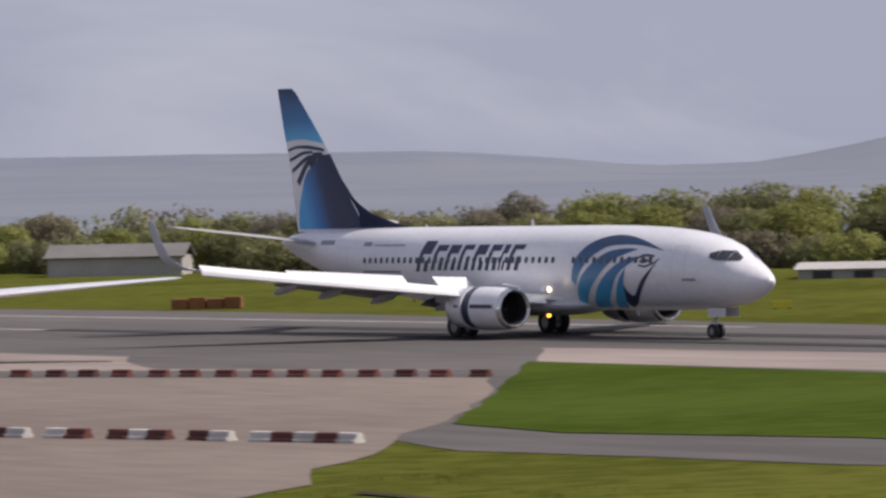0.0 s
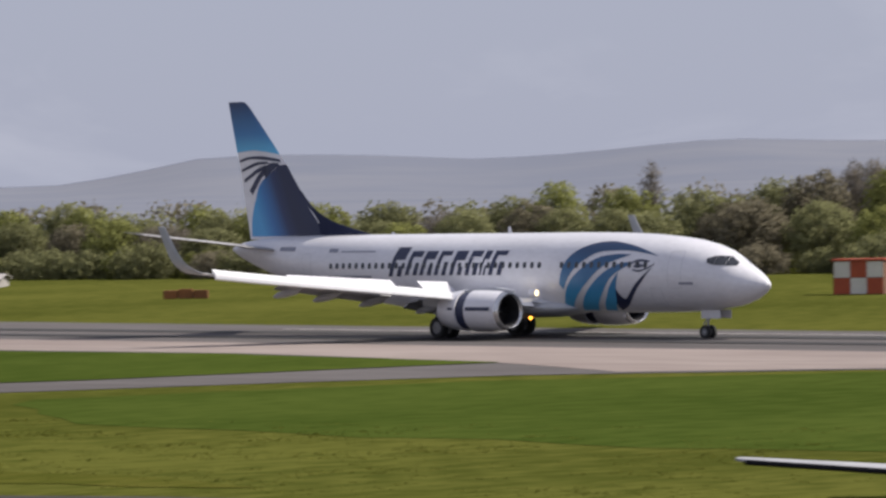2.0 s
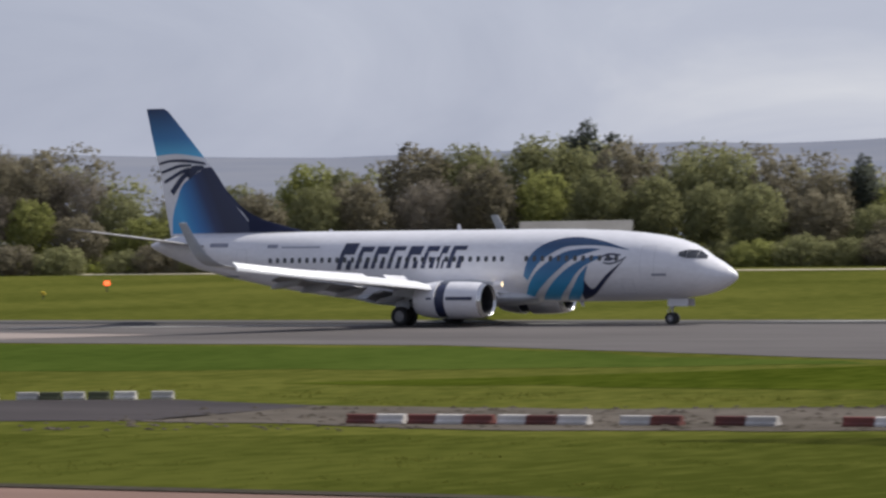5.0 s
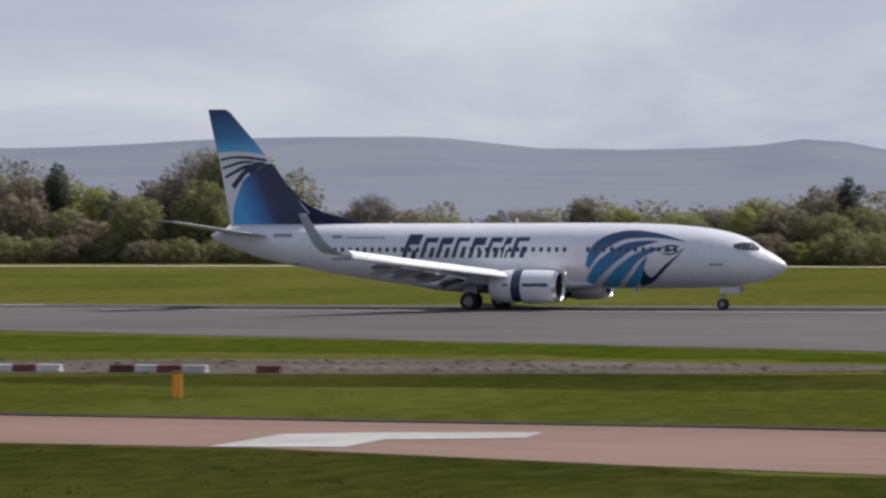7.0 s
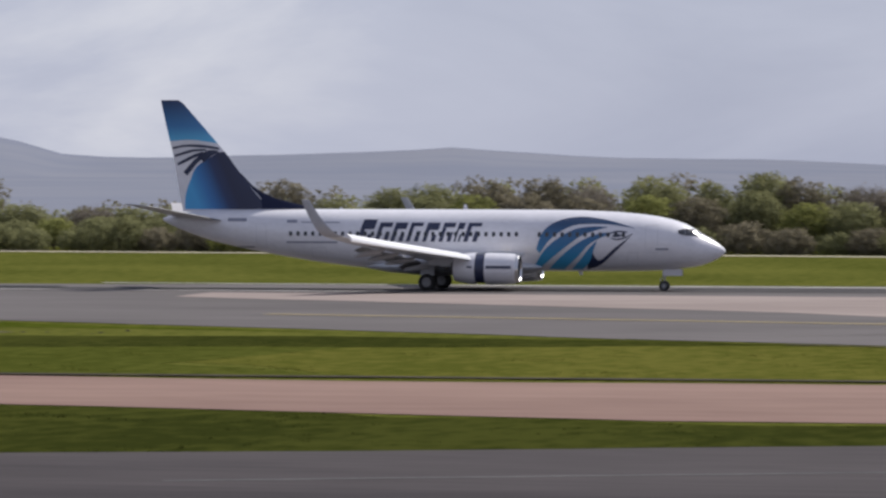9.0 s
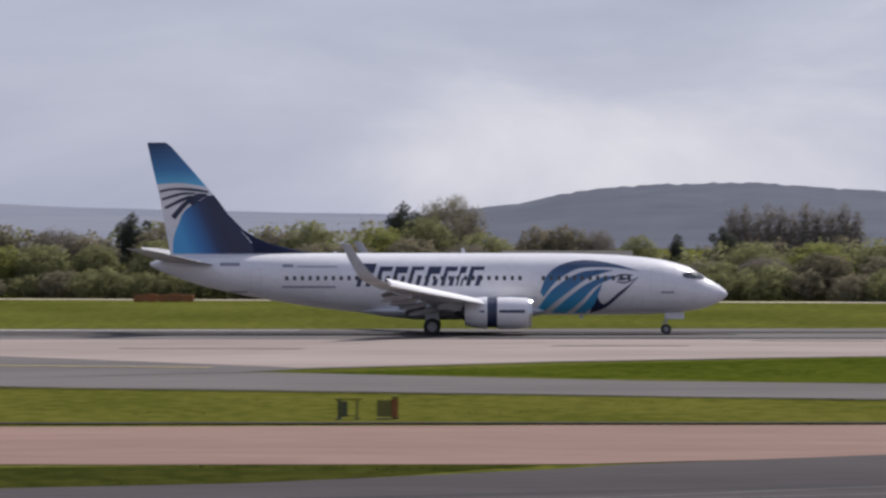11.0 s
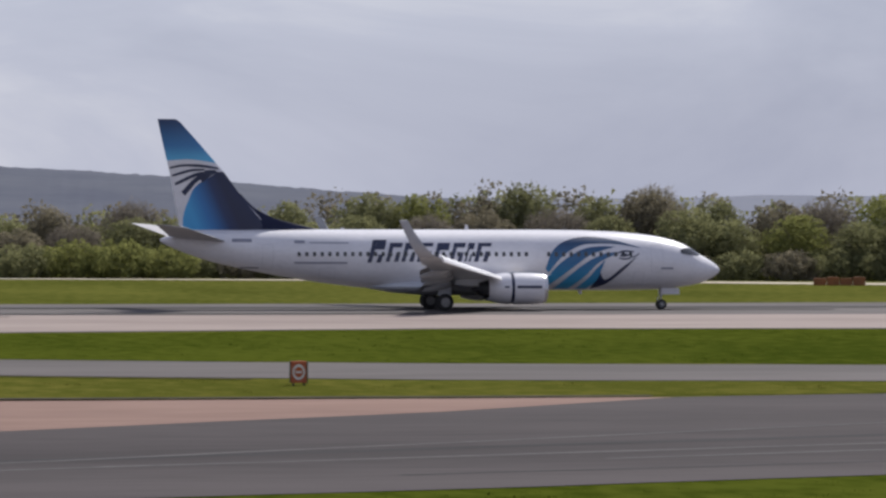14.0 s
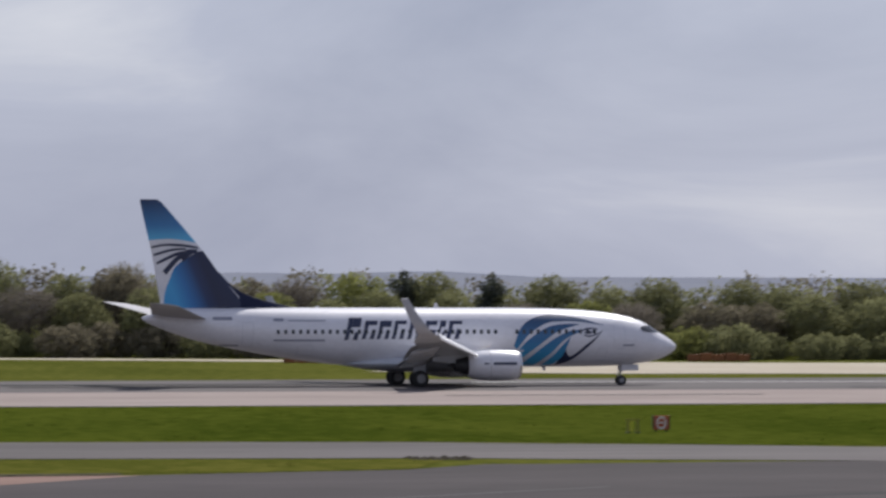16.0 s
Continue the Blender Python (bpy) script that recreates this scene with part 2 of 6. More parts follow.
G = {
    "grass": mat("mown_grass", (0.055, 0.063, 0.0125), (0.094, 0.098, 0.0220), 0.9, scale=0.055, fine=1.1, bump=0.4, stretch=(1, 0.45, 1), low=0.42, high=0.58, spec=0.0, mix=0.55),
    "verge": mat("dry_grass", (0.062, 0.068, 0.0125), (0.098, 0.096, 0.0210), 0.9, scale=0.09, fine=1.1, bump=0.4, stretch=(1, 0.4, 1), low=0.42, high=0.58, spec=0.0, mix=0.55),
    "lush": mat("lush_grass", (0.033, 0.046, 0.0055), (0.058, 0.071, 0.0100), 0.9, scale=0.07, fine=1.1, bump=0.4, stretch=(1, 0.4, 1), low=0.42, high=0.58, spec=0.0, mix=0.55),
    "asphalt": mat("runway_asphalt", (0.083, 0.075, 0.074), (0.123, 0.112, 0.110), 0.8, scale=0.06, fine=0.5, bump=0.1, stretch=(0.25, 1.0, 1), low=0.40, high=0.62, spec=0.08),
    "pale": mat("pale_concrete", (0.205, 0.168, 0.154), (0.292, 0.246, 0.226), 0.85, scale=0.07, fine=0.6, bump=0.1, stretch=(0.25, 0.8, 1), low=0.38, high=0.62, spec=0.08),
    "pink": mat("pinkish_asphalt", (0.168, 0.107, 0.088), (0.222, 0.147, 0.121), 0.85, scale=0.07, fine=0.6, bump=0.1, stretch=(0.35, 0.8, 1), low=0.38, high=0.62, spec=0.08),
    "tarmac": mat("dark_tarmac", (0.033, 0.028, 0.029), (0.064, 0.055, 0.056), 0.8, scale=0.05, fine=1.2, bump=0.15, stretch=(0.2, 1.4, 1), spec=0.08),
    "apron": mat("worn_apron", (0.148, 0.119, 0.105), (0.212, 0.172, 0.150), 0.85, scale=0.04, fine=0.8, bump=0.15, stretch=(0.4, 1, 1), spec=0.08),
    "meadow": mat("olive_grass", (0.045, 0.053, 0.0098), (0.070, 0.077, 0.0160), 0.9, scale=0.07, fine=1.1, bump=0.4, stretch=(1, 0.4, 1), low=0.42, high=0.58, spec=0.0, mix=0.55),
    # darkest of the grass mixes
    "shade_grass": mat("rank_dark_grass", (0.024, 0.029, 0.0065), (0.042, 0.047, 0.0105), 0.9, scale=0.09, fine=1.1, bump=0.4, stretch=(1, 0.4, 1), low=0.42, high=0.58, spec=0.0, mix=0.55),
    "turf": mat("fresh_turf", (0.038, 0.058, 0.0105), (0.060, 0.082, 0.0165), 0.9, scale=0.07, fine=1.1, bump=0.4, stretch=(1, 0.4, 1), low=0.40, high=0.60, spec=0.0, mix=0.5),
    "seam_dark": mat("dark_tar_seam", (0.022, 0.021, 0.022), (0.036, 0.034, 0.036), 0.8, scale=0.15, fine=1.2, stretch=(0.2, 1.4, 1), spec=0.08),
    "faint": mat("faint_line", (0.115, 0.112, 0.112), (0.07, 0.068, 0.07), 0.8, scale=0.2, fine=1.5, spec=0.08),
    "rubble": mat("broken_asphalt", (0.056, 0.047, 0.036), (0.112, 0.095, 0.079), 0.9, scale=0.25, fine=2.5, bump=0.5, stretch=(0.4, 1, 1), spec=0.08),
    "rubber_mark": mat("tyre_marks", (0.036, 0.035, 0.036), (0.060, 0.059, 0.060), 0.75, scale=0.08, fine=1.0, stretch=(0.1, 2, 1), spec=0.08),
    "line": mat("line_paint", (0.413, 0.405, 0.390), (0.300, 0.292, 0.277), 0.7, scale=0.3, fine=2.0, spec=0.08),
    "line_yellow": mat("yellow_line", (0.350, 0.280, 0.126), (0.252, 0.203, 0.112), 0.7, scale=0.3, fine=2.0, spec=0.08),
    "sand": mat("sandy_track", (0.400, 0.360, 0.288), (0.336, 0.296, 0.232), 0.9, scale=0.08, fine=0.8, spec=0.08),
    "soil": mat("bare_soil", (0.035, 0.029, 0.021), (0.056, 0.048, 0.035), 0.95, scale=0.4, fine=3, bump=0.4, spec=0.08),
    # moorland: the blue-grey distance haze is painted into the hill colour
    "hill": mat("haze_tinted_hillside", (0.162, 0.177, 0.221), (0.186, 0.197, 0.233), 1.0, scale=0.003, fine=0.012, spec=0.0, low=0.40, high=0.60),
    # wooded hill: dark green pulled towards blue, haze put into the colour
    "hill_near_hazed": mat("haze_tinted_woods", (0.072, 0.080, 0.108), (0.096, 0.105, 0.130), 1.0, scale=0.01, fine=0.06, spec=0.08),
}


# ---- mesh tools ----
def geo(verts, faces):
    bm = bmesh.new()
    vs = [bm.verts.new(v) for v in verts]
    for f in faces:
        try:
            bm.faces.new([vs[i] for i in f])
        except ValueError:
            pass
    return bm


def part(name, bm, material, parent=None, label="", smooth=True, fix=True):
    if fix:
        bmesh.ops.recalc_face_normals(bm, faces=bm.faces[:])
    me = bpy.data.meshes.new(name)
    for f in bm.faces:
        f.smooth = smooth
    bm.to_mesh(me)
    bm.free()
    if smooth:
        me.set_sharp_from_angle(angle=radians(36))
    me.materials.append(material)
    ob = new(name, me)
    ob.parent = parent
    if label:
        ob["label"] = label
    return ob


def thing(name, at, label, category, group="", kind=""):
    ob = new(name)
    ob.matrix_basis = at
    return tagged(ob, label, category, group, kind)


def loft(rings, closed=True, cap=True):
    n = len(rings[0])
    verts = [p for r in rings for p in r]
    faces = []
    for i in range(len(rings) - 1):
        for j in range(n if closed else n - 1):
            k = (j + 1) % n
            faces.append((i * n + j, i * n + k, (i + 1) * n + k, (i + 1) * n + j))
    if cap:
        faces += [tuple(range(n))[::-1], tuple(range((len(rings) - 1) * n, len(rings) * n))]
    return geo(verts, faces)


def box(sx, sy, sz, at=(0, 0, 0), bevel=0.0, turn=None):
    bm = bmesh.new()
    bmesh.ops.create_cube(bm, size=1.0)
    bmesh.ops.scale(bm, vec=(sx, sy, sz), verts=bm.verts)
    if bevel:
        bmesh.ops.bevel(bm, geom=bm.edges[:], offset=bevel, segments=2, affect="EDGES")
    if turn is not None:
        bmesh.ops.transform(bm, matrix=turn, verts=bm.verts)
    bmesh.ops.translate(bm, vec=at, verts=bm.verts)
    return bm


def rod(a, b, r1, r2=None, n=10):
    a, b = Vector(a), Vector(b)
    r2 = r1 if r2 is None else r2
    q = (b - a).to_track_quat("Z", "Y")
    ring = lambda c, r: [c + q @ Vector((r * math.cos(2 * math.pi * k / n), r * math.sin(2 * math.pi * k / n), 0)) for k in range(n)]
    return loft([ring(a, r1), ring(b, r2)])


def join(*bms):
    out = bmesh.new()
    for b in bms:
        me = bpy.data.meshes.new("tmp")
        b.to_mesh(me)
        b.free()
        out.from_mesh(me)
        bpy.data.meshes.remove(me)
    return out


def spin(profile, n=24):
    """Rings about the x axis from (x, r) pairs, with a squash below."""
    return [[(x, r * math.cos(2 * math.pi * k / n), r * math.sin(2 * math.pi * k / n)) for k in range(n)] for x, r in profile]


def wheel(parent, at, r, w, name="wheel"):
    """A tyre with a dished rim; turns about its own y axis."""
    hub = new(name)
    hub.parent = parent
    hub.matrix_basis = Matrix.Translation(at)
    prof = [(-w / 2, r * 0.55), (-w / 2, r * 0.86), (-w * 0.36, r * 0.97), (0, r), (w * 0.36, r * 0.97), (w / 2, r * 0.86), (w / 2, r * 0.55)]
    ring = lambda y, q, n=28: [(q * math.cos(2 * math.pi * k / n), y, q * math.sin(2 * math.pi * k / n)) for k in range(n)]
    part("tyre", loft([ring(y, q) for y, q in prof], cap=False), M["rubber"], hub)
    disc = [(-w * 0.42, r * 0.56), (-w * 0.25, r * 0.50), (-w * 0.20, r * 0.2), (w * 0.20, r * 0.2), (w * 0.25, r * 0.50), (w * 0.42, r * 0.56)]
    part("rim", loft([ring(y, q) for y, q in disc]), M["rim"], hub)
    return hub


# ---- ground ----
def sheet(name, outline, material, z, label, category, smooth=False):
    bm = bmesh.new()
    f = bm.faces.new([bm.verts.new((x * PLAN, y * PLAN, z)) for x, y in outline])
    if f.calc_area() and f.normal.z < 0:
        f.normal_flip()
    bm.normal_update()
    bmesh.ops.triangulate(bm, faces=bm.faces[:])
    bmesh.ops.recalc_face_normals(bm, faces=bm.faces[:])
    for f in bm.faces:
        if f.normal.z < 0:
            f.normal_flip()
    ob = part(name, bm, material, smooth=smooth, fix=False)
    return tagged(ob, label, category, kind="structure")


def ragged(points, step=3.0, amount=0.5, seed=1):
    """The same outline with an uneven edge."""
    out = []
    for i, (x, y) in enumerate(points):
        x2, y2 = points[(i + 1) % len(points)]
        d = math.hypot(x2 - x, y2 - y)
        k = max(1, int(min(d, 400) / step)) if d < 400 else 1
        for j in range(k):
            u = j / k
            px, py = x + (x2 - x) * u, y + (y2 - y) * u
            n = noise.noise((px * 0.13 + seed, py * 0.13, seed * 3.1)) + 0.5 * noise.noise((px * 0.5, py * 0.5, seed * 7.7))
            out.append((px + n * amount * 0.5, py + n * amount))
    return out


GRID = [-4800, -3000, -1800, -1100, -700, -500, -300, -100, 100, 300, 600, 1100, 1800, 3000, 4800]
tagged(part("ground", geo([(x, y, 0) for y in GRID for x in GRID],
       [(j * 15 + i, j * 15 + i + 1, (j + 1) * 15 + i + 1, (j + 1) * 15 + i) for j in range(14) for i in range(14)]), G["grass"], smooth=False),
       "mown airfield grass, green with yellowish patches", "grass", kind="structure")

RUNWAY = [(-1800, 26), (-452.5, 24), (-352.5, 15), (-240, 9), (-120, 8), (-40, 16), (40, 18), (120, 22), (1800, 22),
          (1800, -54), (100, -54), (53, -52), (23, -59), (5.6, -68.8), (-1, -75.2), (-8.5, -81.8), (-12.4, -88.3), (-33, -105), (-48, -95), (-77, -78), (-101, -68), (-132, -54),
          (-168, -36), (-205, -33), (-252, -32), (-264.5, -42), (-270.5, -54), (-275.5, -66), (-288.5, -70.5), (-304.5, -72), (-312, -69), (-301, -81),
          (-289, -96), (-275, -118), (-255, -150), (-1800, -150)]
sheet("runway", ragged(RUNWAY, 2.5, 0.5, 1), G["asphalt"], 0.02, "grey worn asphalt runway with tyre streaks", "runway")
sheet("grass_island", ragged([(-359, -25), (-345, -26), (-330, -27), (-300, -26), (-276, -31), (-279, -45), (-281, -54), (-285, -61), (-298, -61), (-309.4, -64), (-317.7, -62.1), (-334.1, -47.1)], 2.0, 0.25, 2),
      G["turf"], 0.05, "lush green grass island between runway and exit road", "grass")
sheet("apron", ragged([(-440, -80), (-377, -50), (-347, -37), (-335.5, -46), (-320, -60), (-314, -67), (-305.5, -75), (-300.8, -80.5), (-295, -85), (-288, -96), (-274, -118), (-262, -146), (-440, -148)], 3, 0.5, 3),
      G["apron"], 0.028, "brownish worn concrete taxiway apron", "pavement")
sheet("runway_shoulder", ragged([(-372.6, -12.9), (-345, -11), (-210, -17), (-196, -20), (-205, -33), (-252, -31), (-262, -38), (-276, -31), (-300, -25), (-345, -25), (-359, -24.5)], 3, 0.35, 4),
      G["pale"], 0.032, "pale concrete shoulder along the runway", "pavement")
sheet("runway_shoulder", ragged([(-560, -60), (-430, -34), (-397, -28.5), (-386, -28.8), (-380, -33), (-371, -37.6), (-354.5, -31.6), (-356, -33.5), (-376, -42), (-440, -68), (-560, -118)], 3, 0.35, 14),
      G["pale"], 0.032, "pale concrete shoulder along the runway", "pavement")
sheet("runway_shoulder", ragged([(-75, -14), (-20, -16), (60, -17), (700, -18), (700, -52), (100, -53), (53, -51), (23, -58.2), (5.6, -68), (-1, -74.4), (-9, -80.4), (-30, -55), (-75, -26)], 3, 0.35, 5),
      G["pale"], 0.032, "pale pinkish concrete shoulder along the runway", "pavement")
sheet("service_road", ragged([(-11, -88), (9, -102), (19, -106), (42, -114), (67, -119), (85, -129), (130, -150), (400, -240), (900, -407), (900, -427), (400, -262), (110, -166), (79, -146), (61, -139), (38, -135), (18, -127), (8, -123), (-21, -111), (-33, -105)], 3, 0.4, 6),
      G["asphalt"], 0.024, "grey asphalt link road crossing the grass", "road")
sheet("service_road", ragged([(-330, -165), (-260, -128), (-215, -110), (-190, -104), (-170, -103), (-158, -100.2), (-146, -97.4), (-137, -101), (-137, -113), (-163, -119.5), (-180, -120), (-200, -124), (-240, -142), (-310, -180)], 3, 0.4, 7),
      G["tarmac"], 0.024, "dark asphalt service road through the grass", "road")
sheet("broken_road", ragged([(-137, -101), (-126, -102), (-96, -93), (-72, -97), (-66, -101), (-75, -108), (-94, -112), (-119, -117), (-137, -113)], 1.5, 1.4, 8),
      G["rubble"], 0.024, "broken asphalt strip overgrown by grass", "road")
sheet("taxiway", ragged([(-330, -130), (-200, -142), (-102, -150), (-77, -151), (-57, -155), (-37, -158), (7, -156), (45, -155), (33, -167), (13, -182), (4, -187), (-21, -187), (-51, -178), (-71, -170), (-93, -167), (-200, -158), (-330, -146)], 3, 0.35, 9),
      G["pink"], 0.024, "pinkish weathered asphalt taxiway", "road")
sheet("tarmac", ragged([(-700, -485), (-160, -262), (-60, -222), (-48, -213), (-28, -207), (-7, -199), (3, -190.5), (5.5, -187.3), (33, -167.3), (45, -155), (57, -152), (62, -147), (80, -147), (110, -167), (400, -262), (900, -426), (900, -538), (400, -330), (100, -205), (40, -210), (27, -215), (15, -219), (-20, -235), (-60, -256), (-160, -300), (-700, -524)], 3, 0.4, 10),
      G["tarmac"], 0.036, "dark grey tarmac taxiway with faint lines", "road")
sheet("perimeter_track", ragged([(-420, 172), (-200, 176), (-100, 164), (-50, 160), (0, 146), (50, 133), (100, 121), (160, 88), (420, 30), (420, 14), (150, 78), (95, 114), (50, 127), (0, 140), (-50, 154), (-100, 158), (-200, 170), (-420, 166)], 4, 0.6, 11),
      G["sand"], 0.024, "pale sandy perimeter track behind the grass", "road")
sheet("perimeter_track", ragged([(112, 52), (138, 84), (420, 20), (420, -8), (130, 40)], 4, 0.8, 12), G["sand"], 0.03, "pale sandy hard standing beside the runway", "road")


def strip(name, a, b, width, material, z, label):
    ax, ay = a
    bx, by = b
    d = math.hypot(bx - ax, by - ay)
    nx, ny = -(by - ay) / d * width / 2, (bx - ax) / d * width / 2
    return sheet(name, ragged([(ax + nx, ay + ny), (bx + nx, by + ny), (bx - nx, by - ny), (ax - nx, ay - ny)], 2.0, 0.15, ax), material, z, label, "marking")


strip("runway_edge_line", (-700, 16), (-385, 12), 0.9, G["line"], 0.040, "worn white runway edge line")
strip("runway_edge_line", (-330, 7), (-180, 3), 0.7, G["line"], 0.040, "worn white runway edge line")
strip("runway_edge_line", (-90, 14.6), (-29, 12.4), 1.5, G["line"], 0.041, "worn white runway edge line")
strip("runway_line", (-460, -4), (-392, -5), 0.8, G["line"], 0.040, "worn white runway line")
strip("runway_line", (-215, -8), (-160, 6), 1.6, G["line"], 0.040, "faded white runway marking")
strip("runway_line", (-150, -6), (-60, -8), 1.2, G["line"], 0.040, "faded white runway marking")
strip("runway_line", (-66, 13), (-12, 11), 1.6, G["line"], 0.040, "faded white runway marking")
strip("runway_line", (-60, -66), (-14, -80), 1.2, G["line_yellow"], 0.044, "faded yellow taxi line")
strip("runway_line", (109, 10), (170, 4), 2.2, G["line"], 0.040, "faded white runway marking")
strip("taxi_line", (-90.8, -165.1), (-89.9, -157.1), 0.4, G["pale"], 0.044, "worn white taxi line")
strip("taxi_line", (-89.9, -157.1), (-90.6, -150.6), 0.4, G["pale"], 0.045, "worn white taxi line")
strip("taxi_line", (32, -201), (44, -196), 0.5, G["faint"], 0.044, "faded white taxi line")
strip("taxi_line", (-30, -222), (80, -178), 0.5, G["faint"], 0.044, "faded pale taxi line")
strip("taxi_line", (-5, -213), (60, -170), 0.4, G["faint"], 0.044, "faded pale taxi line")
for i, (a, b, w) in enumerate([((-420, 4), (-250, 1), 3.0), ((-430, -4), (-260, -6), 2.5), ((-240, 3), (-90, 2), 3.5), ((-120, -3), (20, -2), 3.0), ((-60, 4), (120, 6), 3.5), ((0, -12), (60, -14), 2.0), ((6, -34), (15, -34.4), 0.9), ((70, -2), (92, -3), 1.6), ((20, -21), (29, -21.6), 0.9), ((95, -30), (118, -31), 0.9), ((-22, -40), (-10, -41), 0.8), ((132, -12), (150, -13), 1.2)]):
    strip("tyre_streaks", a, b, w, G["rubber_mark"], 0.046 + 0.002 * i, "dark rubber streaks left by tyres")
for i, (a, b, w) in enumerate([((-6, -208), (82, -172), 1.3), ((24, -209), (60, -197), 0.5)]):
    strip("tar_seam", a, b, w, G["seam_dark"], 0.040 + 0.001 * i, "dark tar seam along the taxiway")
sheet("taxi_marking", [(-72.9, -169.7), (-73.5, -161.9), (-71.1, -160.1), (-65.3, -158.7), (-64.6, -162.4), (-68.9, -164.2), (-68.5, -169.0)], G["line"], 0.044, "pale painted patch on the taxiway", "marking")
for i, (x0, y0, x1, y1, w) in enumerate([(-160, -145.6, -100, -149.6, 1.3), (-100, -149.6, -56, -154, 1.4), (-56, -154.4, 44, -154.2, 1.4), (-24, -112.5, 30, -134, 0.7), (-291, -86.4, -286, -86.9, 0.45), (-285, -92, -278, -92.4, 0.4)]):
    strip("soil_edge", (x0, y0), (x1, y1), w, G["soil"], 0.06, "dark bare soil along the grass edge")
for i, (pts, key) in enumerate([([(-205, -36), (-250, -34), (-262, -48), (-268, -68), (-250, -82), (-219, -85), (-202, -80.5), (-184, -74.5), (-150, -66), (-132, -58), (-165, -39)], "turf"),
                                ([(-130, -60), (-150, -82), (-95, -86), (-50, -98), (-78, -80), (-100, -70)], "lush"), ([(-8, -88), (12, -70), (24, -61), (54, -53.5), (100, -55), (300, -56), (300, -190), (90, -128), (66, -117), (40, -112), (18, -104)], "lush"),
                                ([(-44, -112), (-20, -113), (10, -126), (40, -138), (62, -141), (58, -150), (44, -153), (-36, -156), (-48, -140)], "verge"),
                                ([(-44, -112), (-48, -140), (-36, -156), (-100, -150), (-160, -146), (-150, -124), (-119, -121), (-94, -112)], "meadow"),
                                ([(-290, -92), (-275, -85), (-240, -100), (-215, -105), (-262, -124), (-272, -118)], "verge"),
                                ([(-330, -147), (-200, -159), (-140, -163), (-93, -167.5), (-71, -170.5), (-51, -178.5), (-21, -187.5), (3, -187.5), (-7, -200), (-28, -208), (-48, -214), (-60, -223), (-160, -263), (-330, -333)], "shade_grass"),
                                ([(-110, -274), (-60, -250), (40, -207), (120, -202), (400, -315), (700, -445), (640, -560), (300, -600), (60, -560), (-90, -440), (-140, -340)], "lush"),
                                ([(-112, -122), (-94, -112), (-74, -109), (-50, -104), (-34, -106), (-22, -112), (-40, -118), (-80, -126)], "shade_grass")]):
    sheet("mown_strip", ragged(pts, 4, 2.2, 20 + i), G[key], 0.012 + 0.001 * i, {"turf": "fresh green mown grass strip", "meadow": "olive-green mown grass strip", "lush": "mown grass strip of a fresher green", "verge": "yellowish dry mown grass strip", "shade_grass": "darker grass strip beside the taxiway"}[key], "grass")


# ---- distance ----
def hill(name, table, radius, material, depth, label, seed, foot=False):
    """A ridge round the airfield: bearing in degrees and crest height, with slopes fore and aft."""
    bear = np.linspace(table[0][0], table[-1][0], 220)
    crest = np.interp(bear, [a for a, _ in table], [h for _, h in table])
    rings = [[(q * math.sin(radians(a)), -250 + q * math.cos(radians(a)), -0.5 if -1 < a < 11 and q < 1500 else z) for a in bear] for q, z in ((720, -0.5), (1200, 3.4), (1700, 7.0))] if foot else []
    for k, (dr, f) in enumerate([(-depth, 0.0), (-depth * 0.7, 0.28), (-depth * 0.4, 0.66), (-depth * 0.15, 0.93), (0, 1.0), (depth * 0.5, 0.7)]):
        r = []
        for a, h in zip(bear, crest):
            n = noise.noise((a * 0.55, k * 1.7, seed)) * 1.0 * (1 if 0 < k < 4 else 0) + noise.noise((a * 2.3, k, seed + 5)) * 0.5 + noise.noise((a * 9, k, seed)) * (0.25 if foot else 0.8)
            q = radius + dr
            r.append((q * math.sin(radians(a)), -250 + q * math.cos(radians(a)), max(7.0 if foot else -0.3, h * f) + n * (f > 0) * (min(1.0, max(0.1, (h - 6) / 14)) if foot else 0.7)))
        rings.append(r)
    ob = part(name, loft(rings, closed=False, cap=False), material)
    return tagged(ob, label, "hill", kind="structure")


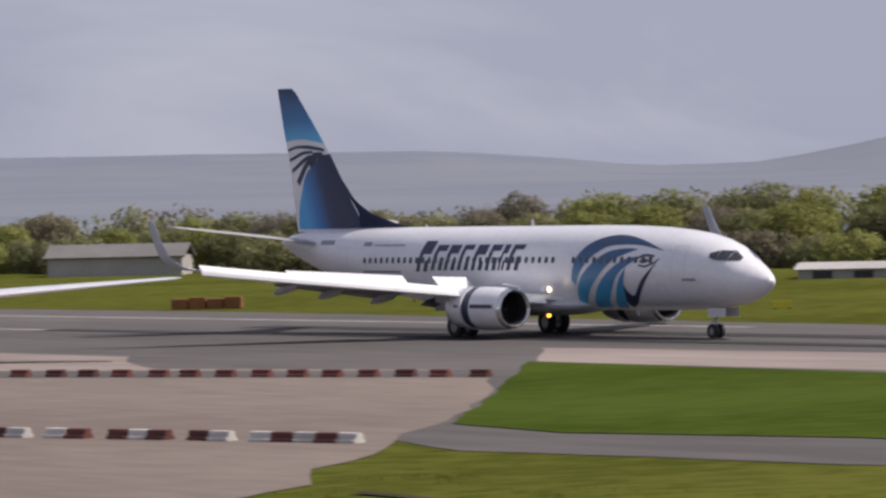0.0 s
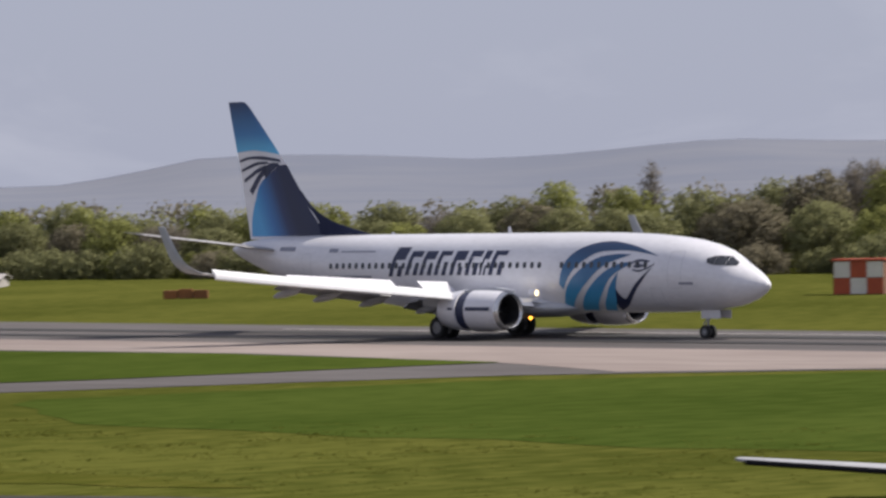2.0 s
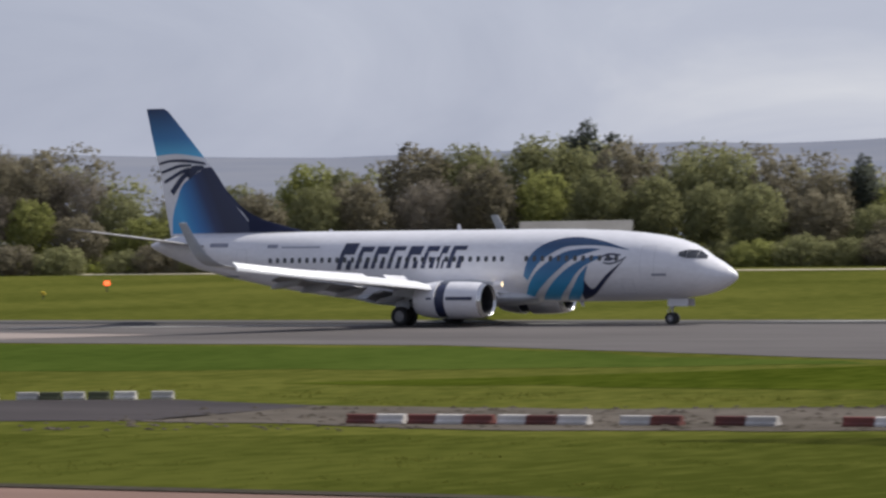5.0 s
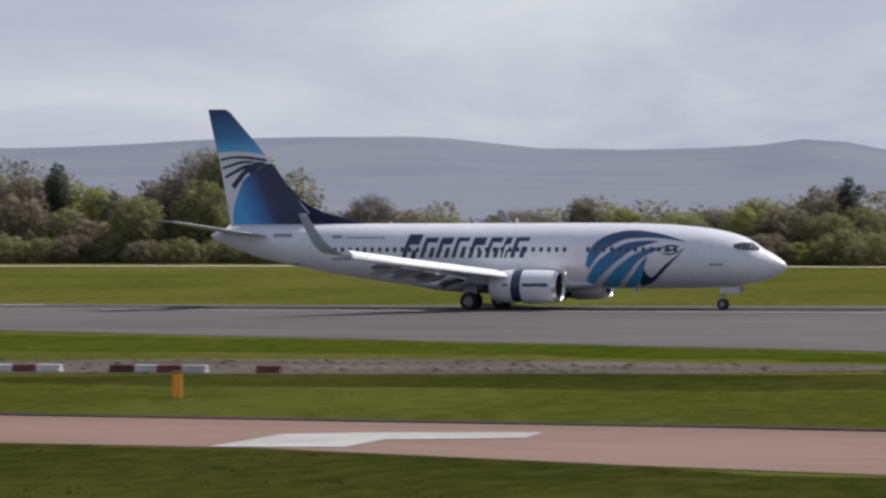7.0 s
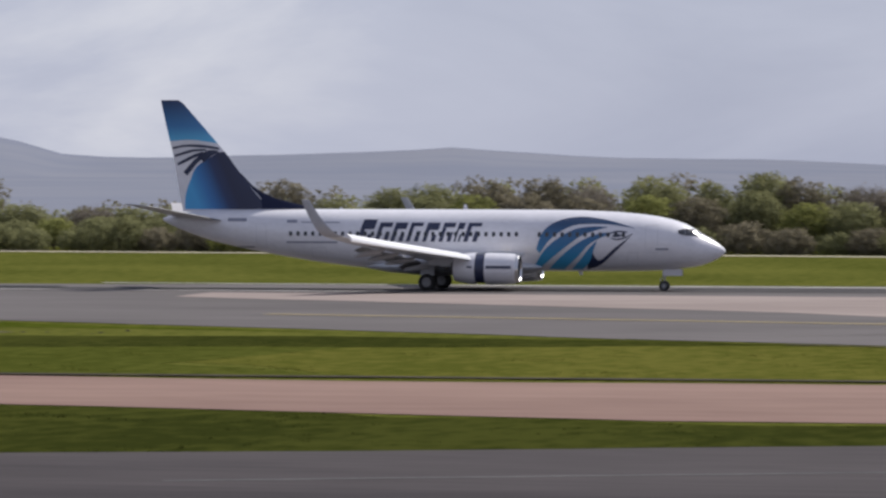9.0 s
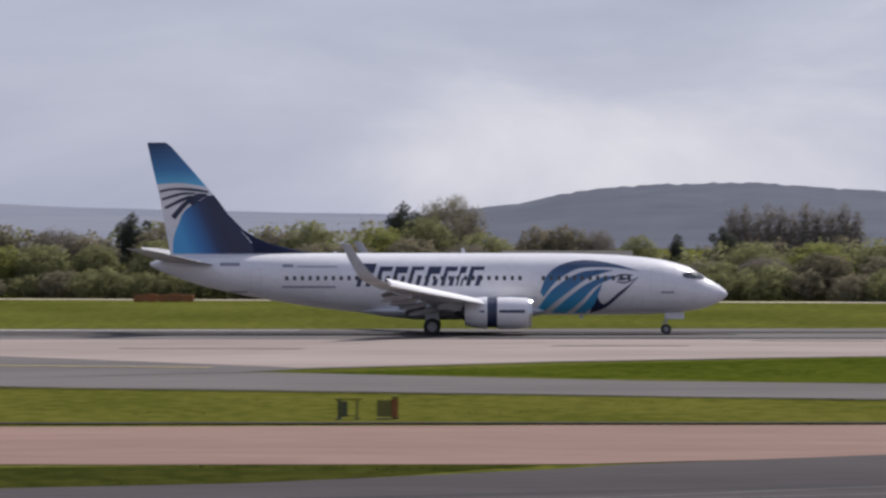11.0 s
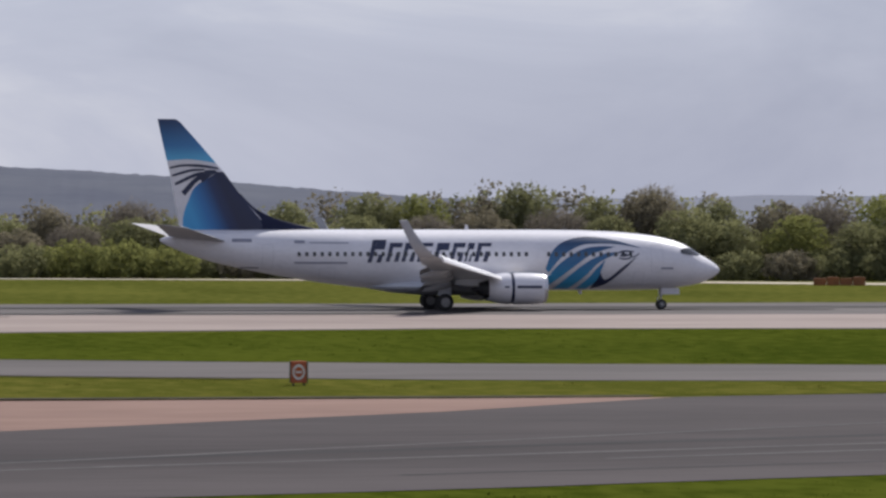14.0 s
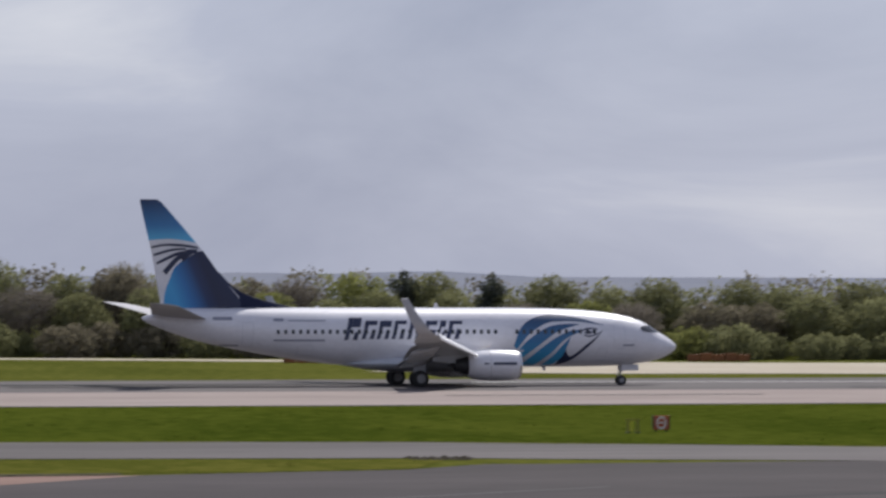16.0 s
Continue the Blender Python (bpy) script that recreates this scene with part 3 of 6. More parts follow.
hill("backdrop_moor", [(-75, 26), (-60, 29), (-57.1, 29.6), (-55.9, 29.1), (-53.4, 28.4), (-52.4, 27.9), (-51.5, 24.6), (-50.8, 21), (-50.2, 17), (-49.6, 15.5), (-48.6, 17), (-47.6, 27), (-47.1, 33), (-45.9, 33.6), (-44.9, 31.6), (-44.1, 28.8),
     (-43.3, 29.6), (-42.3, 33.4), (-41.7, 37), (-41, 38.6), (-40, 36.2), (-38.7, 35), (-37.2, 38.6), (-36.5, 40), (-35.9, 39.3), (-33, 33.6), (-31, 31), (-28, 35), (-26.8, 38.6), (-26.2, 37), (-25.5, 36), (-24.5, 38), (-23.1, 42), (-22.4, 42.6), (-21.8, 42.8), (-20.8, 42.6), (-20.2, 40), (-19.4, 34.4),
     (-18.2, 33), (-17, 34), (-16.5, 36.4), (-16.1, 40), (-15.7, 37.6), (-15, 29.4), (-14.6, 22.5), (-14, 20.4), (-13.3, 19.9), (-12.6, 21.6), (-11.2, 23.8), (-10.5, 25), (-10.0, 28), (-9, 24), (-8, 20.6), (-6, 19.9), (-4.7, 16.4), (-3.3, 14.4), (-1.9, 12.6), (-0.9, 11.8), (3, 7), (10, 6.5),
     (13.4, 7), (14.4, 10), (15.4, 8.6), (16.2, 10.2), (16.6, 11.2), (17, 10.4), (18, 7), (25, 6.5), (40, 6)], 3200, G["hill"], 900, "moorland hills on the horizon, blue-grey haze painted into their colour", 3, True)
hill("backdrop_wooded_hill", [(-1.5, 0), (-0.6, 8), (0.2, 11.5), (0.8, 13), (1.3, 16), (1.8, 18), (2.6, 19.2), (3.7, 19.7), (4.7, 17.7), (5.8, 16.3), (6.9, 14.7), (7.6, 13.3), (8.5, 11.2), (9.3, 9.6), (10.2, 8.0), (12, 4), (14, 0)], 1500, G["hill_near_hazed"], 300, "dark wooded hill on the horizon, bluish haze painted into its colour", 8)


# ---- the airliner: x forward, origin on the ground between the main wheels ----
NOSE = 19.4          # nose tip ahead of the main wheels
airliner = thing("airliner", pose(SHOT[0][1], 0, 0), "white twin-jet airliner with blue tail rolling on the runway", "airplane")
# distance behind the nose: half width, belly, crown
BODY = np.array([(0.00, 0.02, 2.62, 2.66), (0.12, 0.23, 2.42, 2.87), (0.45, 0.51, 2.18, 3.14), (0.95, 0.83, 1.92, 3.46), (1.5, 1.09, 1.73, 3.75), (2.0, 1.27, 1.61, 4.10), (2.6, 1.40, 1.53, 4.43),
                 (3.4, 1.61, 1.42, 4.70), (4.4, 1.74, 1.35, 4.92), (5.6, 1.83, 1.31, 5.08), (7.2, 1.88, 1.29, 5.22), (9.5, 1.88, 1.28, 5.31), (12, 1.88, 1.28, 5.34), (16, 1.88, 1.28, 5.34), (20, 1.88, 1.29, 5.34),
                 (23, 1.87, 1.36, 5.34), (25, 1.83, 1.52, 5.34), (27.5, 1.70, 1.84, 5.34), (30, 1.50, 2.24, 5.34), (32.5, 1.22, 2.72, 5.33), (34.5, 0.92, 3.17, 5.28), (36.0, 0.62, 3.66, 5.14), (37.0, 0.38, 4.05, 4.98), (37.6, 0.22, 4.32, 4.84), (37.95, 0.08, 4.52, 4.70)])


def body_at(s):
    return tuple(float(np.interp(s, BODY[:, 0], BODY[:, k])) for k in (1, 2, 3))


def skin(s, z, side=-1, lift=0.012):
    """The place on the fuselage's skin at that station and height."""
    w, lo, hi = body_at(s)
    zc = lo + (hi - lo) * 0.5
    u = max(-0.999, min(0.999, (z - zc) / ((hi - lo) / 2)))
    y = w * math.sqrt(1 - u * u)
    n = Vector((0, y / (w * w + 1e-6), (z - zc) / (((hi - lo) / 2) ** 2)))
    n.normalize()
    return (NOSE - s, side * (y + n.y * lift), z + n.z * lift)


def ring_at(s, n=40):
    w, lo, hi = body_at(s)
    zc, h = (lo + hi) / 2, (hi - lo) / 2
    return [(NOSE - s, w * math.cos(2 * math.pi * k / n), zc + h * math.sin(2 * math.pi * k / n)) for k in range(n)]


stations = sorted(set([round(float(v), 3) for v in BODY[:, 0]] + [round(0.05 * 1.25 ** k, 3) for k in range(20)] + list(np.arange(4, 38, 0.8).round(3))))
stations = [s for s in stations if s <= 37.95]
fuselage = part("fuselage", loft([ring_at(s) for s in stations]), M["white"], airliner, "glossy white fuselage, grey in its shade")


def ribbon(upper, lower, place, n=26, m=6):
    """A band of paint between two smooth edges, laid on a surface by place(s, z)."""
    def curve(pts, t):
        pts = np.array(pts, float)
        d = np.concatenate([[0], np.cumsum(np.hypot(*np.diff(pts, axis=0).T))])
        d /= d[-1]
        k = int(np.clip(np.searchsorted(d, t, side="right") - 1, 0, len(pts) - 2))
        u = (t - d[k]) / max(1e-6, d[k + 1] - d[k])
        p0, p1, p2, p3 = pts[max(k - 1, 0)], pts[k], pts[k + 1], pts[min(k + 2, len(pts) - 1)]
        return 0.5 * (2 * p1 + (p2 - p0) * u + (2 * p0 - 5 * p1 + 4 * p2 - p3) * u * u + (3 * p1 - p0 - 3 * p2 + p3) * u ** 3)
    rings = []
    for i in range(n + 1):
        a, b = curve(upper, i / n), curve(lower, i / n)
        rings.append([place(*(a + (b - a) * j / m)) for j in range(m + 1)])
    return loft(rings, closed=False, cap=False)


# paint on both sides of the fuselage; edges as (station, height)
FEATHERS = [
    ("feather", [(12.35, 2.75), (11.9, 3.9), (10.95, 4.60), (9.45, 4.88), (7.6, 4.66), (5.75, 4.12)], [(12.12, 2.5), (11.25, 3.55), (10.0, 4.28), (8.85, 4.42), (7.4, 4.38), (5.75, 4.12)]),
    ("feather", [(12.5, 1.72), (11.5, 3.0), (10.0, 3.98), (8.7, 4.24), (7.55, 4.22)], [(12.28, 1.42), (10.85, 2.55), (9.45, 3.58), (8.5, 3.96), (7.55, 4.22)]),
    ("feather", [(11.65, 1.42), (10.4, 2.55), (9.25, 3.36), (8.15, 3.80), (7.15, 3.84)], [(10.62, 1.40), (9.6, 2.28), (8.85, 3.06), (8.0, 3.54), (7.15, 3.84)]),
    ("feather", [(10.15, 1.40), (9.4, 2.12), (8.85, 2.80), (8.28, 3.36)], [(9.4, 1.40), (8.85, 1.92), (8.6, 2.50), (8.28, 3.36)]),
    ("navy", [(8.68, 2.70), (8.2, 2.02), (7.15, 2.82), (6.02, 3.66)], [(9.1, 1.40), (8.1, 1.76), (6.98, 2.70), (6.02, 3.66)]),
    ("navy", [(7.62, 3.78), (7.0, 3.98), (6.3, 3.92)], [(7.62, 3.70), (7.0, 3.86), (6.3, 3.84)]),
    ("navy", [(7.3, 3.66), (7.0, 3.78), (6.65, 3.70)], [(7.3, 3.60), (7.0, 3.55), (6.65, 3.64)]),
    ("navy", [(7.35, 3.52), (6.9, 3.46), (6.3, 3.62), (5.95, 3.80)], [(7.35, 3.44), (6.9, 3.36), (6.3, 3.54), (5.95, 3.74)]),
]
for side in (-1, 1):
    for key, up, lo in FEATHERS:
        part("emblem_feather", ribbon(up, lo, lambda s, z: skin(s, z, side, 0.014)), M[key], airliner, "blue feather shape fading to navy")

# slanted navy bars in place of the carrier's name
BLOCKS = [(24.35, 0.92), (23.15, 0.86), (22.1, 0.82), (21.05, 0.82), (19.95, 0.84), (18.85, 0.80), (17.85, 0.42), (17.2, 0.90)]


def stroke(s0, s1, z0, z1, side, slant=0.30, n=3):
    return ribbon([(s0, z1), (s1, z1)], [(s0, z0), (s1, z0)], lambda s, z: skin(s - (z - 3.3) * slant, z, side, 0.018), 6, n)


for side in (-1, 1):
    for i, (s0, w) in enumerate(BLOCKS):
        top, bot = (4.66, 3.16) if i == 0 else (4.46, 3.22)
        cut = bot + (top - bot) * (0.40, 0.55, 0.45, 0.60)[i % 4]
        bars = [stroke(s0, s0 - w * 0.32, bot, top, side), stroke(s0 - w * 0.32, s0 - w, cut + 0.26, top, side), stroke(s0 - w * 0.66, s0 - w, bot, cut - 0.06, side)]
        part("name_block", join(*bars), M["navy"], airliner, "slanted navy painted block")
    for s0, s1, z, h in [(29.2, 28.5, 4.42, 0.20), (28.2, 25.6, 4.42, 0.07), (29.2, 25.7, 3.08, 0.12), (33.3, 32.0, 4.50, 0.22), (32.7, 31.5, 2.75, 0.10), (4.45, 3.6, 2.72, 0.12)]:
        part("lettering_bar", ribbon([(s0, z + h), (s1, z + h)], [(s0, z), (s1, z)], lambda s, q: skin(s, q, side, 0.014), 8, 2), M["text"], airliner, "thin dark line of small lettering")

# cabin windows
win = None
for side in (-1, 1):
    for k in range(46):
        s = 6.55 + k * 0.508
        if k in (12, 13, 45):
            continue
        oval = [(0.115 * math.copysign(abs(math.cos(a)) ** 0.6, math.cos(a)), 0.155 * math.copysign(abs(math.sin(a)) ** 0.6, math.sin(a))) for a in (2 * math.pi * j / 16 for j in range(16))]
        if win is None or win.get(side) is None:
            win = win or {}
            base = skin(15, 3.72, side, 0.0)
            win[side] = part("cabin_window", geo([(a, skin(15, 3.72 + b, side, 0.02)[1] - base[1], b) for a, b in oval] + [(a * 1.0, skin(15, 3.72 + b, side, -0.03)[1] - base[1], b) for a, b in oval],
                             [tuple(range(16))] + [(j, (j + 1) % 16, 16 + (j + 1) % 16, 16 + j) for j in range(16)]), M["glass"], airliner)
            ob = win[side]
        else:
            ob = new("cabin_window", win[side].data)
            ob.parent = airliner
        ob.matrix_basis = Matrix.Translation((NOSE - s, skin(s, 3.72, side, 0.0)[1], 3.72))

# flight deck windows and doors
PANES = [([(1.60, 3.76), (2.03, 4.07)], [(1.56, 3.62), (2.02, 3.64)]), ([(2.05, 4.08), (2.55, 4.12)], [(2.04, 3.64), (2.56, 3.67)]), ([(2.57, 4.12), (3.02, 4.00)], [(2.58, 3.67), (2.96, 3.78)])]
for side in (-1, 1):
    for up, lo in PANES:
        part("flight_deck_window", ribbon(up, lo, lambda s, z: skin(s, z, side, 0.02), 6, 4), M["glass"], airliner, "dark flight deck window")
    for s0, s1, z0, z1 in [(4.3, 5.1, 2.55, 4.35), (30.6, 31.3, 2.75, 4.35), (18.3, 18.85, 3.2, 4.15), (5.6, 6.3, 1.75, 2.55), (26.5, 27.5, 2.1, 2.8)]:
        lines = [ribbon([(s0, z1), (s0 + 0.02, z1)], [(s0, z0), (s0 + 0.02, z0)], lambda s, z: skin(s, z, side, 0.01), 1, 8), ribbon([(s1, z1), (s1 + 0.02, z1)], [(s1, z0), (s1 + 0.02, z0)], lambda s, z: skin(s, z, side, 0.01), 1, 8),
                 ribbon([(s0, z1), (s1, z1)], [(s0, z1 - 0.02), (s1, z1 - 0.02)], lambda s, z: skin(s, z, side, 0.01), 4, 1), ribbon([(s0, z0), (s1, z0)], [(s0, z0 - 0.02), (s1, z0 - 0.02)], lambda s, z: skin(s, z, side, 0.01), 4, 1)]
        part("door_outline", join(*lines), M["seam"], airliner, "faint grey door seam")


def foil(le, te, z, thick, y, n=9, droop=0.0):
    """An aerofoil ring between leading and trailing edge stations at one span place."""
    c = te - le
    up, dn = [], []
    for k in range(n + 1):
        u = (1 - math.cos(math.pi * k / n)) / 2
        t = 5 * thick * (0.2969 * math.sqrt(u) - 0.126 * u - 0.3516 * u * u + 0.2843 * u ** 3 - 0.1015 * u ** 4)
        up.append((NOSE - (le + u * c), y, z + t * 1.15))
        dn.append((NOSE - (le + u * c), y, z - t * 0.75))
    return up + dn[::-1][1:-1]


# belly fairing
part("belly_fairing", loft([[(NOSE - s, w * math.cos(2 * math.pi * k / 24), 1.55 + h * math.sin(2 * math.pi * k / 24)) for k in range(24)] for s, w, h in
     [(11.5, 0.4, 0.1), (12.6, 1.5, 0.35), (14, 1.98, 0.52), (17, 2.08, 0.60), (20.5, 2.05, 0.58), (22.5, 1.6, 0.40), (24.2, 0.5, 0.1)]]), M["belly"], airliner, "grey belly fairing")

# wings: span place, leading edge, trailing edge, height, thickness ratio
WING = [(1.2, 13.3, 20.6, 1.74, 0.14), (3.2, 14.7, 20.75, 1.99, 0.14), (5.0, 15.95, 20.95, 2.24, 0.13), (8.5, 17.85, 21.75, 2.66, 0.12), (12.5, 20.0, 22.6, 3.13, 0.115), (16.2, 21.95, 23.4, 3.59, 0.11), (17.0, 22.38, 23.58, 3.71, 0.11)]


def wing_at(y):
    return tuple(float(np.interp(y, [w[0] for w in WING], [w[k] for w in WING])) for k in (1, 2, 3, 4))


spoilers, sleeves, wheels = [], [], []
for side, word in ((-1, "right"), (1, "left")):
    rings = []
    for y, le, te, z, t in WING:
        cut = te - 0.18 * (te - le) if y < 12 else te
        rings.append(foil(le, cut, z, t * (te - le) * 0.5, side * y))
    wing = part("wing", loft(rings), M["wing_top"], airliner, "grey swept wing with bright leading edge")
    # curved winglet
    wl_r = []
    for u in np.linspace(0, 1, 9):
        y = 17.0 + 0.95 * math.sin(min(1, u * 2.2) * math.pi / 2) * 0.55 + 0.10 * u
        z = 3.71 + 2.34 * u ** 1.35
        le, te = 22.38 + 2.05 * u ** 0.92, 23.58 + 1.37 * u
        c = te - le
        nrm = Vector((0, -math.sin(min(1, u * 2.6) * 1.35), math.cos(min(1, u * 2.6) * 1.35)))
        wl_r.append([(NOSE - (le + a * c), side * (y + nrm.y * b), z + nrm.z * b) for a, b in [(0, 0), (0.06, 0.035), (0.3, 0.06), (0.7, 0.035), (1, 0.0), (0.7, -0.03), (0.3, -0.045), (0.06, -0.03)]])
    part("winglet", loft(wl_r), M["winglet"], airliner, "upturned blended winglet, backlit shade painted in as grey")
    # slats dropped ahead of the wing
    for y0, y1 in [(2.2, 4.0), (5.7, 8.4), (8.41, 11.1), (11.11, 13.8), (13.81, 16.6)]:
        rs = []
        for y in (y0, (y0 + y1) / 2, y1):
            le, te, z, t = wing_at(y)
            c = 0.16 * (te - le) + 0.12
            rs.append([(NOSE - (le - 0.30 + a * c), side * y, z - 0.16 + b) for a, b in [(0, -0.06), (0.10, 0.10), (0.40, 0.26), (1.0, 0.40), (1.0, 0.35), (0.5, 0.08), (0.2, -0.12)]])
        part("slat", loft(rs), M["slat"], wing, "white slat, extended, wing glare painted into its brightness", smooth=False)
    # flaps hanging behind
    for y0, y1, drop in [(2.1, 4.1, 0.52), (5.7, 8.7, 0.55), (8.75, 11.9, 0.50)]:
        for seg, (off, ln, ang) in enumerate([(0.02, 0.15, 14), (0.155, 0.09, 30)]):
            rs = []
            for y in (y0, y1):
                le, te, z, t = wing_at(y)
                c = te - le
                x0, z0 = te - 0.17 * c + off * c, z - 0.08 - (0.0 if seg == 0 else 0.17 * c * math.sin(radians(14)) * 0.9)
                ca, sa = math.cos(radians(ang)), math.sin(radians(ang))
                rs.append([(NOSE - (x0 + (a * ca + b * sa) * ln * c), side * y, z0 - (a * sa - b * ca) * ln * c) for a, b in [(0, 0), (0.1, 0.10), (0.4, 0.10), (1, 0.0), (0.4, -0.05), (0.1, -0.06)]])
            part("flap", loft(rs), M["flap"], wing, "grey slotted flap, lowered", smooth=False)
    for y in (3.4, 6.9, 9.6, 11.9):
        le, te, z, t = wing_at(y)
        p = [(te - 1.9, z - 0.22, 0.03), (te - 1.5, z - 0.38, 0.14), (te - 0.6, z - 0.52, 0.17), (te - 0.10, z - 0.60, 0.13), (te + 0.18, z - 0.68, 0.03)]
        part("flap_track_fairing", loft([[(NOSE - s, side * (y + 0.8 * r * math.cos(2 * math.pi * k / 10)), q + r * 1.2 * math.sin(2 * math.pi * k / 10)) for k in range(10)] for s, q, r in p]), M["flap"], wing, "grey canoe-shaped flap track fairing")
    # spoilers, hinged along the rear of the wing's top
    for y0, y1 in [(2.6, 4.4), (5.9, 7.4), (7.41, 8.9), (8.91, 10.4), (10.41, 11.7)]:
        le0, te0, z0, t0 = wing_at(y0)
        le1, te1, z1, t1 = wing_at(y1)
        h0, h1 = te0 - 0.33 * (te0 - le0), te1 - 0.33 * (te1 - le1)
        zz0, zz1 = z0 + 0.042 * (te0 - le0), z1 + 0.042 * (te1 - le1)
        c0, c1 = 0.16 * (te0 - le0) + 0.1, 0.16 * (te1 - le1) + 0.1
        a, b = Vector((NOSE - h0, side * y0, zz0)), Vector((NOSE - h1, side * y1, zz1))
        verts = [(0, 0, 0), (b.x - a.x, b.y - a.y, b.z - a.z), (b.x - a.x - c1, b.y - a.y, b.z - a.z - 0.04), (-c0, 0, -0.04)]
        verts += [(x, y, z - 0.035) for x, y, z in verts]
        sp = part("spoiler", geo(verts, [(0, 1, 2, 3), (7, 6, 5, 4), (0, 4, 5, 1), (1, 5, 6, 2), (2, 6, 7, 3), (3, 7, 4, 0)]), M["white"], airliner, "white spoiler panel hinged on the wing", smooth=False)
        sp.matrix_basis = Matrix.Translation(a)
        axis = (b - a).normalized() * side
        spoilers.append((sp, a, axis))

    # engine
    ex, ey, ez = NOSE - 12.98, side * 4.83, 1.47
    engine = new("engine")
    engine.parent = airliner
    engine.matrix_basis = Matrix.Translation((ex, ey, ez))
    tagged(engine, "white nacelle with bright inlet lip and sliding reverser sleeve")

    def cowl(profile, n=32, flat=0.93):
        return [[(x * 0.91, r * math.cos(2 * math.pi * k / n), r * math.sin(2 * math.pi * k / n) * (flat if math.sin(2 * math.pi * k / n) < 0 else 1.0)) for k in range(n)] for x, r in profile]

    part("inlet_lip", loft(cowl([(-0.10, 0.80), (0.0, 0.83), (0.05, 0.88), (0.04, 0.93), (-0.05, 0.97), (-0.22, 1.01)]), cap=False), M["metal"], engine, "polished metal inlet lip")
    part("fan_cowl", loft(cowl([(-0.22, 1.012), (-0.7, 1.06), (-1.3, 1.09), (-2.0, 1.10), (-2.42, 1.09), (-2.43, 0.98)]), cap=False), M["white"], engine, "white fan cowl")
    part("inlet_duct", loft(cowl([(-0.10, 0.80), (-0.5, 0.78), (-1.0, 0.79), (-1.02, 0.05)]), cap=False), M["hollow"], engine, "dark inlet duct")
    part("cascade_ring", loft(cowl([(-2.35, 0.99), (-3.3, 0.97)]), cap=False), M["navy"], engine, "dark navy ring seen in the reverser gap")
    sleeve = part("reverser_sleeve", loft(cowl([(-2.45, 0.99), (-2.45, 1.088), (-2.9, 1.06), (-3.5, 0.97), (-4.0, 0.84), (-4.05, 0.80), (-3.4, 0.86)]), cap=False), M["white"], engine, "white sliding reverser sleeve")
    sleeves.append(sleeve)
    for o2 in (-1, 1):
        part("lettering_bar", loft([[(x, o2 * 1.075 * math.cos(q), 1.075 * math.sin(q)) for q in (0.08, 0.19)] for x in (-2.30, -2.72)], closed=False, cap=False), M["navy"], sleeve, "thin navy line of lettering")
    part("exhaust", loft(cowl([(-3.6, 0.72), (-4.2, 0.62), (-4.9, 0.45), (-4.95, 0.40), (-4.6, 0.38)]), cap=False), M["dark_metal"], engine, "dark metal exhaust nozzle")
    part("exhaust_plug", loft(cowl([(-4.5, 0.30), (-5.0, 0.22), (-5.5, 0.03)])), M["dark_metal"], engine)
    part("spinner", loft(cowl([(-0.55, 0.02), (-0.65, 0.10), (-0.85, 0.20), (-1.0, 0.24)], 20)), M["dark_metal"], engine, "dark fan spinner")
    blades = []
    for k in range(24):
        a = 2 * math.pi * k / 24
        pt = lambda r, x, w: (x, r * math.cos(a + w), r * math.sin(a + w))
        blades.append(geo([pt(0.22, -0.89, -0.10), pt(0.22, -0.76, 0.10), pt(0.77, -0.73, 0.07), pt(0.77, -0.87, -0.06)], [(0, 1, 2, 3)]))
    part("fan_blades", join(*blades), M["dark_metal"], engine, fix=False)
    for o2 in (-1, 1):
        part("lettering_bar", loft([[(x, o2 * 1.105 * math.cos(q), 1.105 * math.sin(q)) for q in (0.05, 0.22)] for x in (-2.08, -1.2, -0.42)], closed=False, cap=False), M["navy"], engine, "thin navy line of lettering")
    part("pylon", loft([[(NOSE - s - 0, ey + w * c, q) for c, q in ((-1, b), (1, b), (1, tp), (-1, tp))] for s, w, b, tp in [(12.6, 0.03, 2.40, 2.52), (13.8, 0.16, 2.30, 2.66), (15.2, 0.22, 1.85, 2.62), (17.2, 0.20, 1.60, 2.30), (19.0, 0.04, 1.75, 2.05)]]), M["belly"], airliner, "grey engine pylon")

    # tailplane
    part("tailplane", loft([[(px, py, pz - 0.10 * max(0.0, px - NOSE + te)) for px, py, pz in foil(le, te, z, 0.045 * (te - le), side * y)] for y, le, te, z in [(0.3, 33.3, 37.45, 4.86), (0.9, 33.7, 37.5, 4.93), (4.0, 35.45, 38.3, 5.32), (6.8, 37.0, 39.0, 5.66), (7.15, 37.35, 39.1, 5.70)]]), M["tail_grey"], airliner, "grey swept tailplane")

    # main gear
    gear = new("main_gear")
    gear.parent = airliner
    tagged(gear, "grey main landing gear leg with two black wheels")
    part("leg", join(rod((0, side * 2.86, 0.56), (0, side * 2.86, 1.2), 0.09, n=12), rod((0, side * 2.86, 1.1), (0.1, side * 2.7, 2.1), 0.13, n=12)), M["strut"], gear)
    part("axle", rod((0, side * 2.42, 0.565), (0, side * 3.30, 0.565), 0.08), M["strut"], gear)
    part("drag_brace", join(rod((0.05, side * 2.8, 1.2), (0.9, side * 2.3, 1.8), 0.05), rod((0.0, side * 2.8, 1.25), (0, side * 1.5, 1.6), 0.05)), M["strut"], gear)
